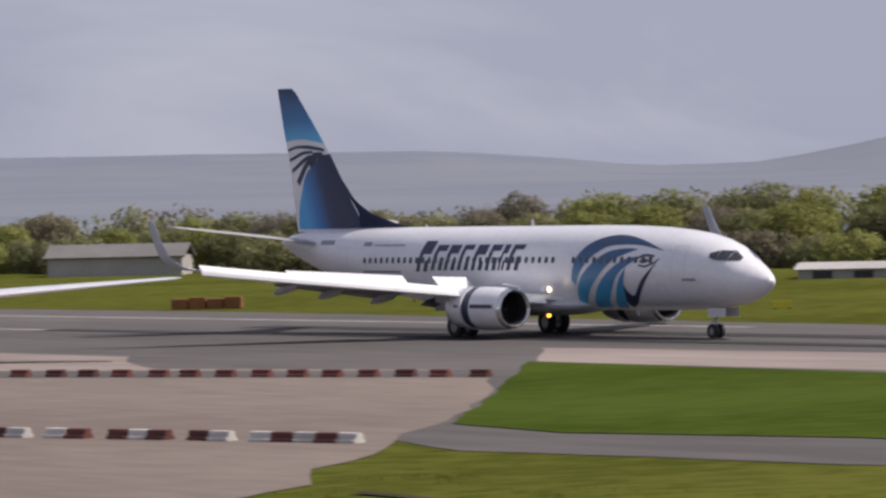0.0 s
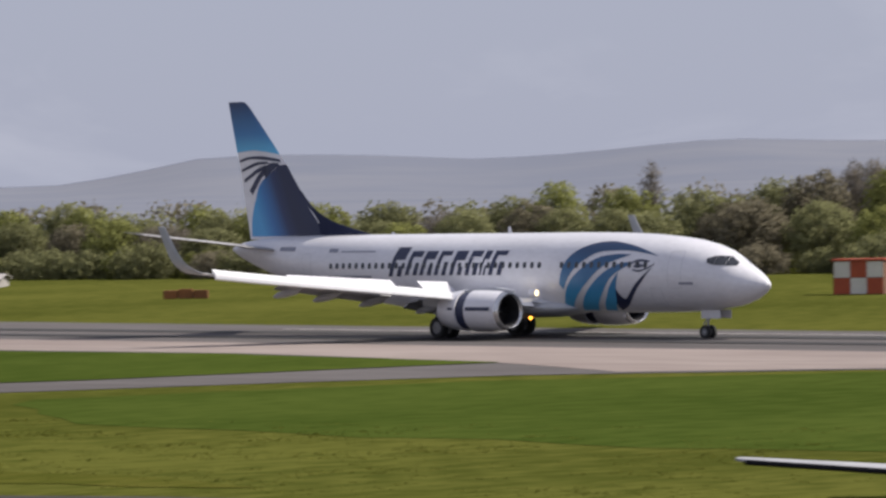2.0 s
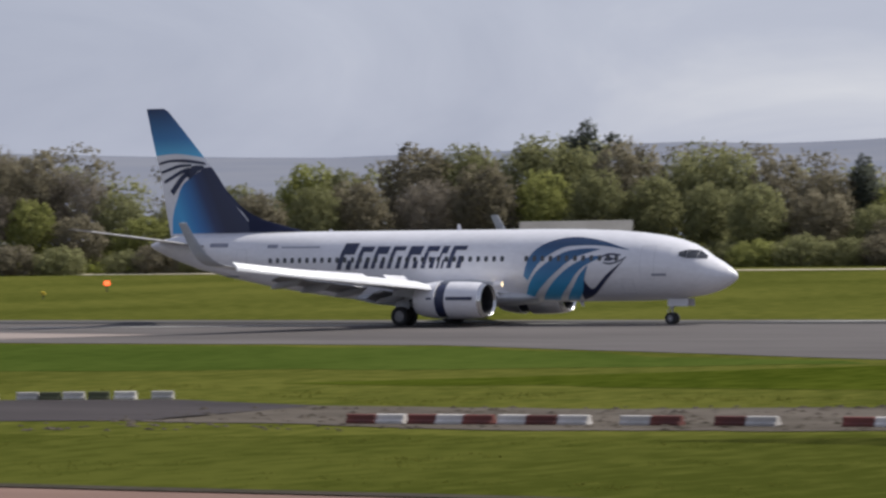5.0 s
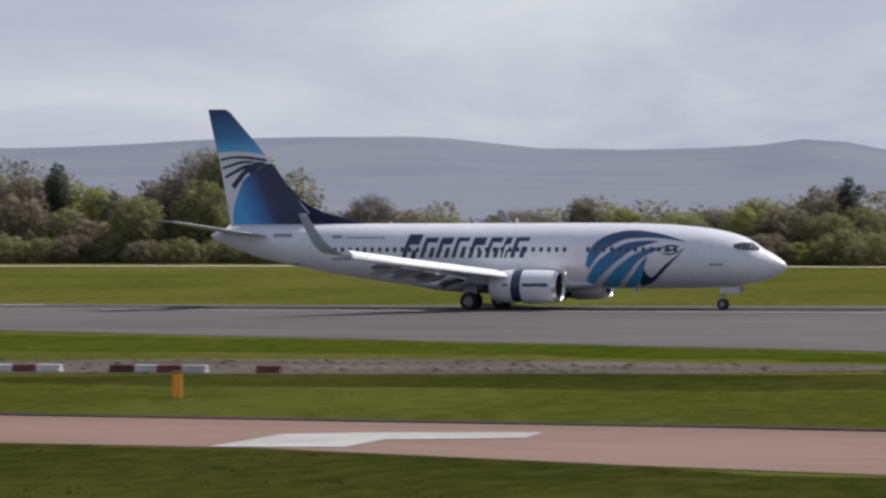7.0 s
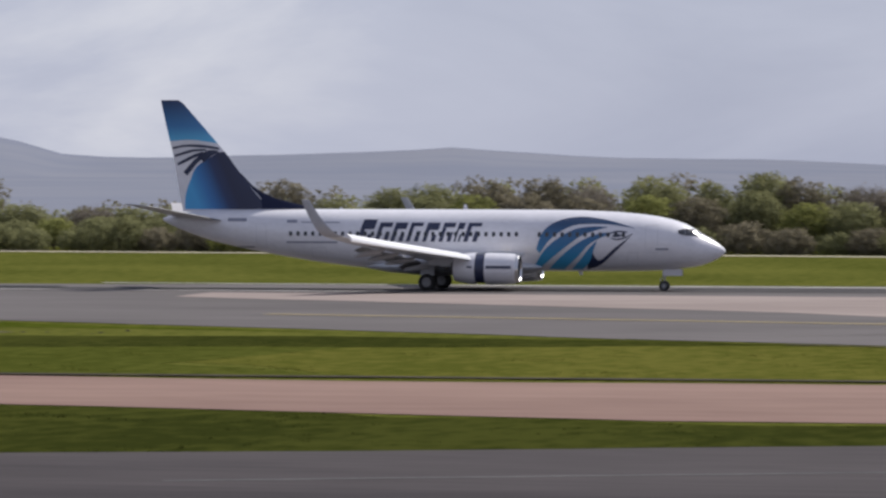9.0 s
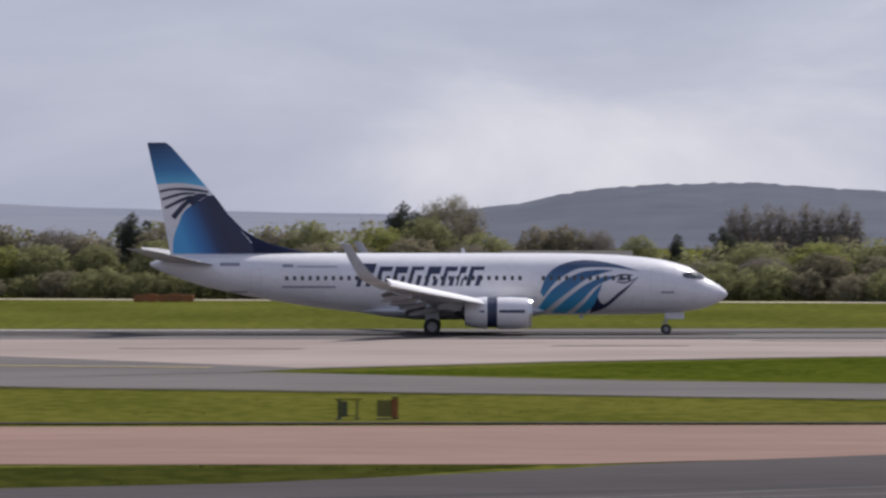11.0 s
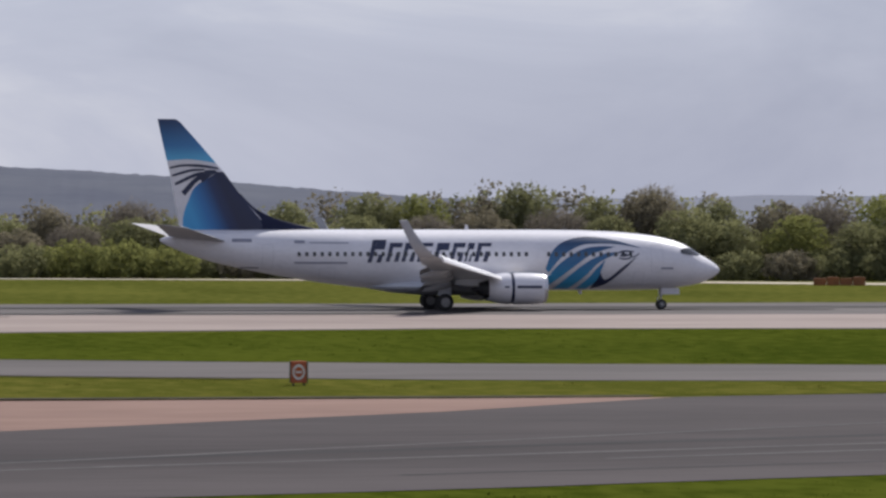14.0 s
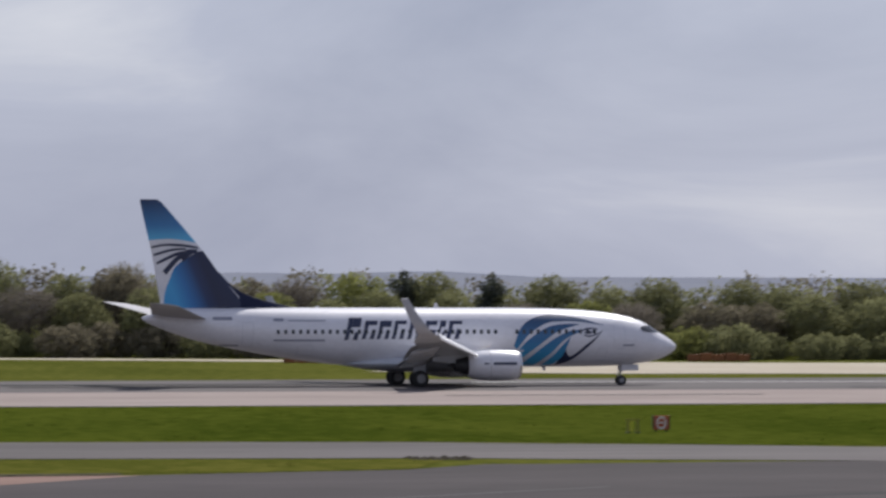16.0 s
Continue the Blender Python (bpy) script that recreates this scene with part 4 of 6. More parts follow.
    part("gear_door", box(0.9, 0.04, 0.95, (0, side * 3.06, 1.45), 0.015), M["belly"], gear, "grey gear door")
    for o2 in (-0.43, 0.43):
        wheels.append((wheel(gear, (0, side * 2.86 + o2, 0.565), 0.565, 0.40), (0, side * 2.86 + o2, 0.565), 0.565))
    # landing light in the wing root, set back in a short housing
    part("light_housing", loft(spin([(NOSE - 13.9, 0.19), (NOSE - 13.6, 0.18), (NOSE - 13.46, 0.17), (NOSE - 13.46, 0.155), (NOSE - 13.88, 0.15)], 16), cap=False), M["white"], airliner, "white landing light housing").location = (0, side * 2.25, 2.32)
    part("landing_light", loft(spin([(NOSE - 13.9 + 0.30, 0.02), (NOSE - 13.9 + 0.26, 0.15), (NOSE - 13.9, 0.15)], 14)), M["lamp"], airliner, "lit landing light in the wing root", fix=True).location = (0, side * 2.25, 2.32)

# fin
FIN = [(5.15, 30.6, 36.6), (6.0, 31.0, 36.75), (6.75, 31.72, 36.9), (7.8, 32.75, 37.08), (9.0, 33.62, 37.3), (11.0, 35.36, 37.78), (12.45, 36.66, 38.1), (12.62, 36.95, 38.12)]


def fin_ring(le, te, z, k=0.045):
    c = te - le
    half_w = [(0, 0), (0.04, 0.4), (0.15, 0.8), (0.35, 1), (0.65, 0.7), (1, 0.06)]
    side_a = [(NOSE - (le + a * c), w * k * c, z) for a, w in half_w]
    return side_a + [(x, -y, zz) for x, y, zz in side_a[::-1][:-1]]


fin = part("fin", loft([fin_ring(le, te, z) for z, le, te in FIN]), M["white"], airliner, "tall swept fin, white under blue paint")
part("dorsal_fillet", loft([fin_ring(le, te, z, k) for z, le, te, k in [(5.22, 26.8, 34, 0.030), (5.45, 27.8, 34, 0.03), (5.63, 28.6, 34, 0.028), (5.85, 29.5, 34, 0.028), (6.05, 30.25, 34, 0.028), (6.35, 30.95, 34.1, 0.03), (6.65, 31.5, 34.2, 0.03), (6.9, 31.84, 34.3, 0.040), (7.3, 32.24, 34.5, 0.046), (7.7, 32.62, 34.7, 0.052)]]), M["fillet"], airliner, "navy dorsal fillet ahead of the fin")


def fin_edge(z):
    zs = [f[0] for f in FIN]
    return float(np.interp(z, zs, [f[1] for f in FIN])), float(np.interp(z, zs, [f[2] for f in FIN]))


def fin_skin(u, z, side, lift=0.015):
    """u runs from leading (0) to trailing edge (1)."""
    le, te = fin_edge(z)
    c = te - le
    w = float(np.interp(u, [0, 0.04, 0.15, 0.35, 0.65, 1], [0, 0.4, 0.8, 1, 0.7, 0.06])) * 0.045 * c
    return (NOSE - (le + u * c), side * (w + lift), z)


for side in (-1, 1):
    put = lambda u, z: fin_skin(u, z, side)
    put2 = lambda u, z: fin_skin(u, z, side, 0.022)
    part("fin_top_paint", ribbon([(0.0, 12.6), (1.0, 12.6)], [(0.0, 9.72), (0.5, 9.95), (1.0, 9.86)], put, 14, 14), M["fin_top"], fin, "blue paint fading upward to navy")
    part("fin_disc_paint", ribbon([(0.0, 9.15), (0.0, 8.0), (0.0, 7.0), (0.0, 6.0), (0.0, 5.3)], [(0.12, 9.12), (0.60, 8.25), (0.81, 7.25), (0.93, 6.25), (0.97, 5.3)], put, 30, 16), M["fin_disc"], fin, "blue disc fading forward to navy")
    for up, lo in [([(0.05, 9.45), (0.35, 9.62), (0.7, 9.62), (0.98, 9.45)], [(0.05, 9.28), (0.35, 9.42), (0.7, 9.48), (0.98, 9.32)]),
                   ([(0.32, 9.34), (0.6, 9.30), (0.97, 8.95)], [(0.32, 9.22), (0.6, 9.14), (0.97, 8.80)]),
                   ([(0.40, 9.16), (0.62, 8.95), (0.95, 8.40)], [(0.40, 8.98), (0.62, 8.74), (0.95, 8.22)]),
                   ([(0.48, 8.95), (0.66, 8.55), (0.88, 7.80)], [(0.44, 8.70), (0.60, 8.40), (0.84, 7.55)]),
                   ([(0.12, 9.25), (0.30, 9.24), (0.5, 8.9)], [(0.12, 9.10), (0.30, 8.85), (0.5, 8.4)])]:
        part("fin_emblem_stroke", ribbon(up, lo, put2, 16, 3), M["navy"], fin, "dark feather stroke on the fin")

# nose gear
nose_gear = new("nose_gear")
nose_gear.parent = airliner
tagged(nose_gear, "grey nose gear leg with two small black wheels")
NGX = NOSE - 4.05
part("leg", join(rod((NGX, 0, 0.34), (NGX, 0, 1.0), 0.06), rod((NGX, 0, 0.9), (NGX + 0.12, 0, 1.6), 0.09)), M["strut"], nose_gear)
part("axle", rod((NGX, -0.3, 0.34), (NGX, 0.3, 0.34), 0.05), M["strut"], nose_gear)
part("torque_link", join(rod((NGX - 0.05, 0, 0.45), (NGX - 0.28, 0, 0.72), 0.035), rod((NGX - 0.28, 0, 0.72), (NGX - 0.05, 0, 0.98), 0.035)), M["strut"], nose_gear)
part("drag_brace", rod((NGX + 0.08, 0, 1.0), (NGX + 0.95, 0, 1.5), 0.05), M["strut"], nose_gear)
for sd in (-1, 1):
    part("gear_door", box(1.25, 0.03, 0.42, (NGX + 0.55, sd * 0.42, 1.22), 0.012), M["white"], nose_gear, "white nose gear door, open")
    wheels.append((wheel(nose_gear, (NGX, sd * 0.21, 0.34), 0.34, 0.20), (NGX, sd * 0.21, 0.34), 0.34))
part("taxi_light", loft(spin([(NGX + 0.2, 0.02), (NGX + 0.17, 0.08), (NGX + 0.05, 0.08)], 12)), M["rim"], nose_gear).location = (0, 0, 1.05)
part("belly_beacon", loft(spin([(0.10, 0.03), (0.05, 0.09), (-0.05, 0.09), (-0.10, 0.03)], 12)), M["amber"], airliner, "glowing amber belly beacon").location = (NOSE - 15.2, -0.9, 1.02)
for s, h in [(17.2, 0.34), (25.6, 0.12)]:
    part("antenna", loft([[(NOSE - s - a * (1 - 0.5 * u) - u * 0.12, w, 5.33 + u * h) for a, w in ((0, 0), (0.15, 0.02), (0.32, 0), (0.15, -0.02))] for u in (-0.1, 1)]), M["white"], airliner, "small white blade antenna")
part("antenna", loft([[(NOSE - 9.5 - a * (1 - 0.5 * u), w, 1.30 - u * 0.28) for a, w in ((0, 0), (0.15, 0.02), (0.32, 0), (0.15, -0.02))] for u in (-0.1, 1)]), M["white"], airliner, "small white blade antenna")


# ---- parked business jet, nose towards the viewing mound ----
M["jet_wing"] = mat("grey_jet_wing", (0.42, 0.42, 0.44), (0.34, 0.34, 0.36), 0.5, scale=0.8, fine=9)
M["cover_red"] = mat("red_cover_cloth", (0.50, 0.042, 0.020), (0.36, 0.028, 0.015), 0.75, scale=3, fine=20, bump=0.2)
M["jet_blue"] = mat("dark_boot", (0.012, 0.013, 0.016), (0.022, 0.022, 0.026), 0.85, scale=3, fine=20, spec=0.1)


def business_jet(at):
    jet = thing("business_jet", at, "parked white business jet with red covers on both engines", "airplane")
    prof = [(0, 0.03, 1.20, 1.24), (0.15, 0.18, 1.08, 1.38), (0.6, 0.40, 0.96, 1.58), (1.3, 0.62, 0.86, 1.80), (1.9, 0.75, 0.80, 1.98), (2.4, 0.78, 0.77, 2.34), (3.0, 0.84, 0.75, 2.56), (4.2, 0.86, 0.73, 2.64), (8, 0.86, 0.73, 2.64), (10, 0.84, 0.92, 2.70), (12, 0.62, 1.35, 2.64), (14.2, 0.25, 1.9, 2.45), (15, 0.08, 2.15, 2.35)]
    arr = np.array(prof)

    def ring(s, n=28):
        w, lo, hi = (float(np.interp(s, arr[:, 0], arr[:, k])) for k in (1, 2, 3))
        return [(-s, w * math.cos(2 * math.pi * k / n), (lo + hi) / 2 + (hi - lo) / 2 * math.sin(2 * math.pi * k / n)) for k in range(n)]
    part("fuselage", loft([ring(s) for s in sorted(set(list(arr[:, 0]) + list(np.arange(0.05, 4.5, 0.25))))]), M["white"], jet, "glossy white fuselage")

    def on(s, z, side):
        w, lo, hi = (float(np.interp(s, arr[:, 0], arr[:, k])) for k in (1, 2, 3))
        u = max(-0.999, min(0.999, (z - (lo + hi) / 2) / ((hi - lo) / 2)))
        return (-s + 0.012, side * (w * math.sqrt(1 - u * u) + 0.012), z + 0.01)

    def around(s, a, side):
        w, lo, hi = (float(np.interp(s, arr[:, 0], arr[:, k])) for k in (1, 2, 3))
        return (-s + 0.012, side * (w + 0.012) * math.sin(radians(a)), (lo + hi) / 2 + ((hi - lo) / 2 + 0.012) * math.cos(radians(a)))
    for side in (-1, 1):
        part("windscreen", ribbon([(2.66, 3), (2.72, 34), (3.0, 66)], [(1.92, 3), (2.0, 34), (2.34, 66)], lambda s, a: around(s, a, side), 10, 5), M["glass"], jet, "dark windscreen pane")
        for k in range(5):
            part("cabin_window", ribbon([(4.0 + k * 0.9, 2.25), (4.4 + k * 0.9, 2.25)], [(4.0 + k * 0.9, 1.95), (4.4 + k * 0.9, 1.95)], lambda s, z: on(s, z, side), 4, 4), M["glass"], jet)
        jw = [(0.3, 5.6, 8.4, 0.76), (0.9, 5.9, 8.3, 0.78), (4.5, 6.7, 8.25, 1.02), (8.2, 7.6, 8.5, 1.28), (8.35, 7.9, 8.5, 1.29)]
        foil2 = lambda le, te, z, y: [(-(le + a * (te - le)), side * y, z + b * (te - le)) for a, b in [(0, 0), (0.05, 0.045), (0.3, 0.085), (0.7, 0.05), (1, 0), (0.7, -0.035), (0.3, -0.06), (0.05, -0.04)]]
        w = part("wing", loft([foil2(le, te, z, y) for y, le, te, z in jw]), M["jet_wing"], jet, "long straight grey wing with dark boot")
        part("deicing_boot", loft([[(-(le + a), side * y, z + b) for a, b in ((0.02, 0.035), (-0.03, 0.01), (-0.03, -0.05), (0.30, -0.11))] for y, le, te, z in jw[1:4]], closed=False, cap=False), M["jet_blue"], w, "dark rubber de-icing boot")
        part("tailplane", loft([[(px, py, z + (pz - z) * 0.45) for px, py, pz in foil2(le, te, z, y)] for y, le, te, z in [(0.05, 13.0, 14.6, 2.52), (1.7, 13.6, 14.9, 2.72), (3.4, 14.2, 15.2, 2.98)]]), M["jet_blue"], jet, "dark-edged tailplane with dihedral")
        eng = [(-9.2, 0.36), (-9.05, 0.46), (-9.6, 0.50), (-10.6, 0.48), (-11.6, 0.36)]
        n = part("nacelle", loft([[(x, side * 1.74 + r * math.cos(2 * math.pi * k / 20), 2.14 + r * math.sin(2 * math.pi * k / 20)) for k in range(20)] for x, r in eng[1:]]), M["white"], jet, "white engine nacelle")
        part("engine_cover", loft([[(x, side * 1.74 + r * math.cos(2 * math.pi * k / 20), 2.14 + r * math.sin(2 * math.pi * k / 20)) for k in range(20)] for x, r in [(-8.92, 0.05), (-8.93, 0.36), (-8.98, 0.44), (-9.12, 0.475), (-9.3, 0.49)]]), M["cover_red"], n, "red cloth engine cover")
        part("engine_stub", box(1.5, 0.8, 0.14, (-10.3, side * 1.05, 2.14), 0.05), M["white"], jet)
        g = part("main_gear_leg", rod((-7.6, side * 2.12, 0.25), (-7.6, side * 2.08, 0.9), 0.10), M["strut"], jet)
        part("gear_door", box(0.30, 0.05, 0.42, (-7.55, side * 2.30, 0.62), 0.02), M["jet_wing"], g, "grey gear door")
        part("tyre", loft([[(-7.6 + q * math.cos(2 * math.pi * k / 20), side * 2.12 + y, 0.28 + q * math.sin(2 * math.pi * k / 20)) for k in range(20)] for y, q in [(-0.1, 0.15), (-0.1, 0.24), (0, 0.28), (0.1, 0.24), (0.1, 0.15)]]), M["rubber"], g)
    part("fin", loft([[(-(le + a * (te - le)), b * 0.055, z) for a, b in [(0, 0), (0.1, 0.6), (0.4, 1), (1, 0.1), (0.4, -1), (0.1, -0.6)]] for z, le, te in [(2.5, 10.5, 14.6), (3.2, 11.9, 14.8), (5.1, 13.6, 15.3), (5.2, 13.9, 15.3)]]), M["white"], jet, "white swept fin")
    g = part("nose_gear_leg", join(rod((-1.7, 0, 0.2), (-1.7, 0, 1.0), 0.05), rod((-1.7, 0, 0.6), (-2.4, 0, 1.0), 0.03)), M["strut"], jet)
    part("tyre", loft([[(-1.7 + q * math.cos(2 * math.pi * k / 18), y, 0.21 + q * math.sin(2 * math.pi * k / 18)) for k in range(18)] for y, q in [(-0.08, 0.1), (-0.08, 0.18), (0, 0.21), (0.08, 0.18), (0.08, 0.1)]]), M["rubber"], g)
    return jet


business_jet(pose(-164.7, -98.2, 0.03, 0, 0, -48))


def parked_airliner(at):
    """Mostly hidden beyond the exit: one wing with its engine, and the body it belongs to. x runs along the wing to its tip."""
    ob = thing("parked_airliner", at, "white airliner waiting on the exit, its wing reaching out", "airplane")
    part("wing", loft([[(x, c * a - sw, z + t * b) for a, b in ((0, 0), (0.08, 0.5), (0.35, 1), (0.7, 0.6), (1, 0), (0.7, -0.3), (0.35, -0.55), (0.08, -0.35))] for x, c, z, t, sw in
         [(-17.2, 6.5, 2.1, 0.42, -1.5), (-10, 4.2, 2.85, 0.30, 0.2), (-4, 2.4, 3.30, 0.17, 1.5), (-0.5, 1.5, 3.55, 0.09, 2.2), (0, 1.0, 3.60, 0.03, 2.5)]]), M["white"], ob, "bright white tapered wing")
    part("fuselage", loft([[(-18.5 + r * math.cos(2 * math.pi * k / 24), y, 3.2 + r * math.sin(2 * math.pi * k / 24)) for k in range(24)] for y, r in [(-14, 0.1), (-13, 0.9), (-11, 1.6), (-8, 1.9), (14, 1.9), (20, 1.0), (23, 0.2)]]), M["white"], ob, "white fuselage")
    nac = part("nacelle", loft([[(-9.4 + r * math.cos(2 * math.pi * k / 24), y, 1.75 + r * math.sin(2 * math.pi * k / 24)) for k in range(24)] for y, r in [(-2.6, 0.70), (-2.7, 0.80), (-2.3, 0.92), (-0.5, 0.98), (1.2, 0.75)]]), M["white"], ob, "white engine nacelle")
    part("engine_cover", box(0.28, 0.1, 0.30, (-8.62, -2.6, 1.22), 0.03), M["cover_red"], nac, "dark red cover flap")
    for x, y in ((-18.5, -9), (-15.6, 3.2), (-21.4, 3.2)):
        leg = part("gear_leg", rod((x, y, 0.3), (x, y, 2.0), 0.1), M["strut"], ob)
        part("tyre", loft([[(x + dx, y + q * math.cos(2 * math.pi * k / 20), 0.5 + q * math.sin(2 * math.pi * k / 20)) for k in range(20)] for dx, q in [(-0.2, 0.3), (-0.2, 0.45), (0, 0.5), (0.2, 0.45), (0.2, 0.3)]]), M["rubber"], leg)
    return ob


parked_airliner(pose(-343.8, -26.3, 0.03, 0, 0, 55.8))


# ---- airfield furniture ----
def spot(x, y, turn=0):
    """A place on the plan, on the ground."""
    return pose(x * PLAN, y * PLAN, 0, 0, 0, turn)


M["barrier_red"] = mat("red_barrier", (0.125, 0.030, 0.022), (0.075, 0.020, 0.016), 0.7, scale=1.5, fine=9, vary=0.35)
M["barrier_white"] = mat("white_barrier", (0.52, 0.49, 0.47), (0.38, 0.36, 0.34), 0.7, scale=1.5, fine=9, vary=0.2)
M["sign_orange"] = mat("orange_sign", (0.95, 0.40, 0.035), (0.86, 0.34, 0.03), 0.5, scale=2, fine=12)
M["sign_lit"] = mat("lit_orange_sign", (1.0, 0.42, 0.05), (0.92, 0.36, 0.04), 0.5, scale=2, fine=12, emit=0.45)
M["sign_back"] = mat("dark_sign_back", (0.055, 0.06, 0.03), (0.08, 0.085, 0.04), 0.7, scale=2, fine=12)
M["sign_yellow"] = mat("yellow_sign", (0.56, 0.55, 0.035), (0.48, 0.47, 0.030), 0.6, scale=2, fine=12)
M["olive_ink"] = mat("faded_olive_ink", (0.26, 0.25, 0.022), (0.22, 0.21, 0.02), 0.7, scale=2, fine=12)
M["sign_bright"] = mat("bright_yellow_board", (0.62, 0.52, 0.03), (0.50, 0.42, 0.03), 0.55, scale=2, fine=12)
M["red_lamp"] = mat("lit_red_lamp", (1.0, 0.16, 0.05), (1.0, 0.12, 0.04), 0.3, emit=2.2)
M["olive_frame"] = mat("olive_yellow_paint", (0.26, 0.25, 0.035), (0.20, 0.195, 0.028), 0.6, scale=2, fine=12)
M["check_red"] = mat("red_check", (0.42, 0.08, 0.03), (0.33, 0.06, 0.025), 0.7, scale=1, fine=8)
M["check_white"] = mat("white_check", (0.66, 0.63, 0.58), (0.55, 0.52, 0.48), 0.7, scale=1, fine=8)
# hut side colour with its shade already painted in
M["hut_side"] = mat("shaded_hut_side", (0.20, 0.10, 0.06), (0.14, 0.07, 0.045), 0.8, scale=1, fine=8)
M["brown"] = mat("brown_boxes", (0.26, 0.095, 0.03), (0.18, 0.07, 0.025), 0.75, scale=1, fine=8)
M["sheet_roof"] = mat("weathered_roof", (0.16, 0.155, 0.15), (0.12, 0.115, 0.11), 0.8, scale=0.3, fine=3)
M["shed_wall"] = mat("brown_shed_wall", (0.15, 0.11, 0.08), (0.10, 0.075, 0.055), 0.85, scale=0.4, fine=4)
M["pale_wall"] = mat("pale_shed_wall", (0.40, 0.38, 0.37), (0.33, 0.31, 0.30), 0.85, scale=0.3, fine=3)


def block(length, high, deep, material):
    """A moulded barrier block: wide foot, narrower top."""
    prof = [(-deep / 2, 0), (-deep / 2, high * 0.25), (-deep * 0.32, high * 0.45), (-deep * 0.28, high * 0.94), (-deep * 0.2, high), (deep * 0.2, high), (deep * 0.28, high * 0.94), (deep * 0.32, high * 0.45), (deep / 2, high * 0.25), (deep / 2, 0)]
    return part("barrier_block", loft([[(x, y, z) for y, z in prof] for x in (-length / 2, length / 2)]), material, smooth=False)


def barrier_row(a, b, length, high, group, skip=()):
    (ax, ay), (bx, by) = [(p * PLAN, q * PLAN) for p, q in (a, b)]
    d = math.hypot(bx - ax, by - ay)
    ang = math.degrees(math.atan2(by - ay, bx - ax))
    first = {}
    rnd = random.Random(int(ax))
    for i in range(int(d / (length + 0.04))):
        if i in skip:
            continue
        u = (i + 0.5) * (length + 0.04)
        red = i % 2 == 0
        m = pose(ax + (bx - ax) * u / d + rnd.uniform(-0.08, 0.08), ay + (by - ay) * u / d + rnd.uniform(-0.08, 0.08), 0.03, 0, 0, ang + rnd.uniform(-3, 3))
        if red not in first:
            first[red] = tagged(block(length, high, 0.5, M["barrier_red" if red else "barrier_white"]), "dark red plastic barrier block" if red else "dirty white plastic barrier block", "barrier", group)
            first[red].matrix_basis = m
        else:
            copy_thing(first[red], m)


barrier_row((-375.5, -47.8), (-347.3, -36.0), 0.78, 0.28, "barriers across the exit taxiway", skip=tuple(range(1, 60, 2)))
barrier_row((-333, -77.4), (-310.4, -71.1), 0.76, 0.30, "barriers along the apron edge", skip=(4, 5, 10, 13, 17, 20))
barrier_row((-128.4, -113.4), (-93.6, -110.9), 1.03, 0.30, "barriers along the broken road", skip=(8, 11, 14, 15, 20, 21, 26, 27))


def sign_board(name, at, w, h, thick, material, label, panels=0, ring=False, rim=True):
    ob = thing(name, at, label, "sign")
    part("board", box(w, thick, h, (0, 0, 0.12 + h / 2), 0.02), material, ob)
    if panels:
        for k in range(panels):
            pw = w / panels
            part("panel", box(pw * 0.9, 0.03, h * 0.82, (-w / 2 + pw * (k + 0.5), -thick / 2 - 0.012, 0.12 + h * 0.5), 0.008), material, ob)
    if rim:
        for sx in (-1, 1):
            part("end_plate", box(0.05, thick + 0.06, h * 1.02, (sx * (w / 2 + 0.03), 0, 0.12 + h / 2), 0.01), M["sign_back"], ob, "dark end plate")
    for sx in (-0.35, 0.35):
        part("post", rod((sx * w, 0, 0), (sx * w, 0, 0.14), 0.04), M["dark_metal"], ob)
    if ring:
        part("emblem", loft([[(q * math.cos(2 * math.pi * k / 20), -thick / 2 - 0.02, 0.12 + h / 2 + q * 1.25 * math.sin(2 * math.pi * k / 20)) for k in range(20)] for q in (0.17, 0.25)], cap=False), M["check_white"], ob, "pale ring emblem")
        part("emblem", box(0.24, 0.02, 0.08, (0, -thick / 2 - 0.012, 0.12 + h / 2)), M["check_white"], ob)
    return ob


sg = thing("taxiway_sign", spot(-248.3, -93.8, 36), "bright orange lit taxiway sign box with three panels in grass", "sign")
part("housing", loft([[(x, y, z) for y, z in ((-0.26, 0.10), (-0.26, 0.56), (-0.08, 0.74), (0.22, 0.74), (0.26, 0.10))] for x in (-0.80, 0.80)]), M["sign_orange"], sg, smooth=False)
for k in range(3):
    part("panel", box(0.46, 0.03, 0.40, (-0.52 + 0.52 * k, -0.275, 0.34), 0.01), M["sign_lit"], sg, "glowing orange panel")
    part("top_panel", box(0.46, 0.26, 0.02, (-0.52 + 0.52 * k, -0.17, 0.665), 0.006, Matrix.Rotation(radians(45), 4, "X")), M["sign_lit"], sg)
part("end_plate", box(0.05, 0.56, 0.70, (-0.84, 0, 0.42), 0.01), M["check_white"], sg, "pale end plate")
for zz in (0.10, 0.76):
    part("frame_bar", box(0.5, 0.05, 0.05, (-1.16, 0.05, zz)), M["sign_back"], sg, "dark frame bar")
for xx in (-1.40, -0.93):
    part("frame_bar", box(0.05, 0.05, 0.70, (xx, 0.05, 0.43)), M["sign_back"], sg, "dark frame bar")
part("mesh_panel", box(0.44, 0.02, 0.62, (-1.16, 0.05, 0.43)), mat("green_mesh_panel", (0.05, 0.075, 0.015), (0.035, 0.055, 0.012), 0.8, scale=3, fine=20), sg, "dark green panel")
for sx in (-0.6, 0.6):
    part("post", rod((sx, 0, 0), (sx, 0, 0.12), 0.04), M["dark_metal"], sg)
sg.scale = (0.8, 0.8, 0.88)
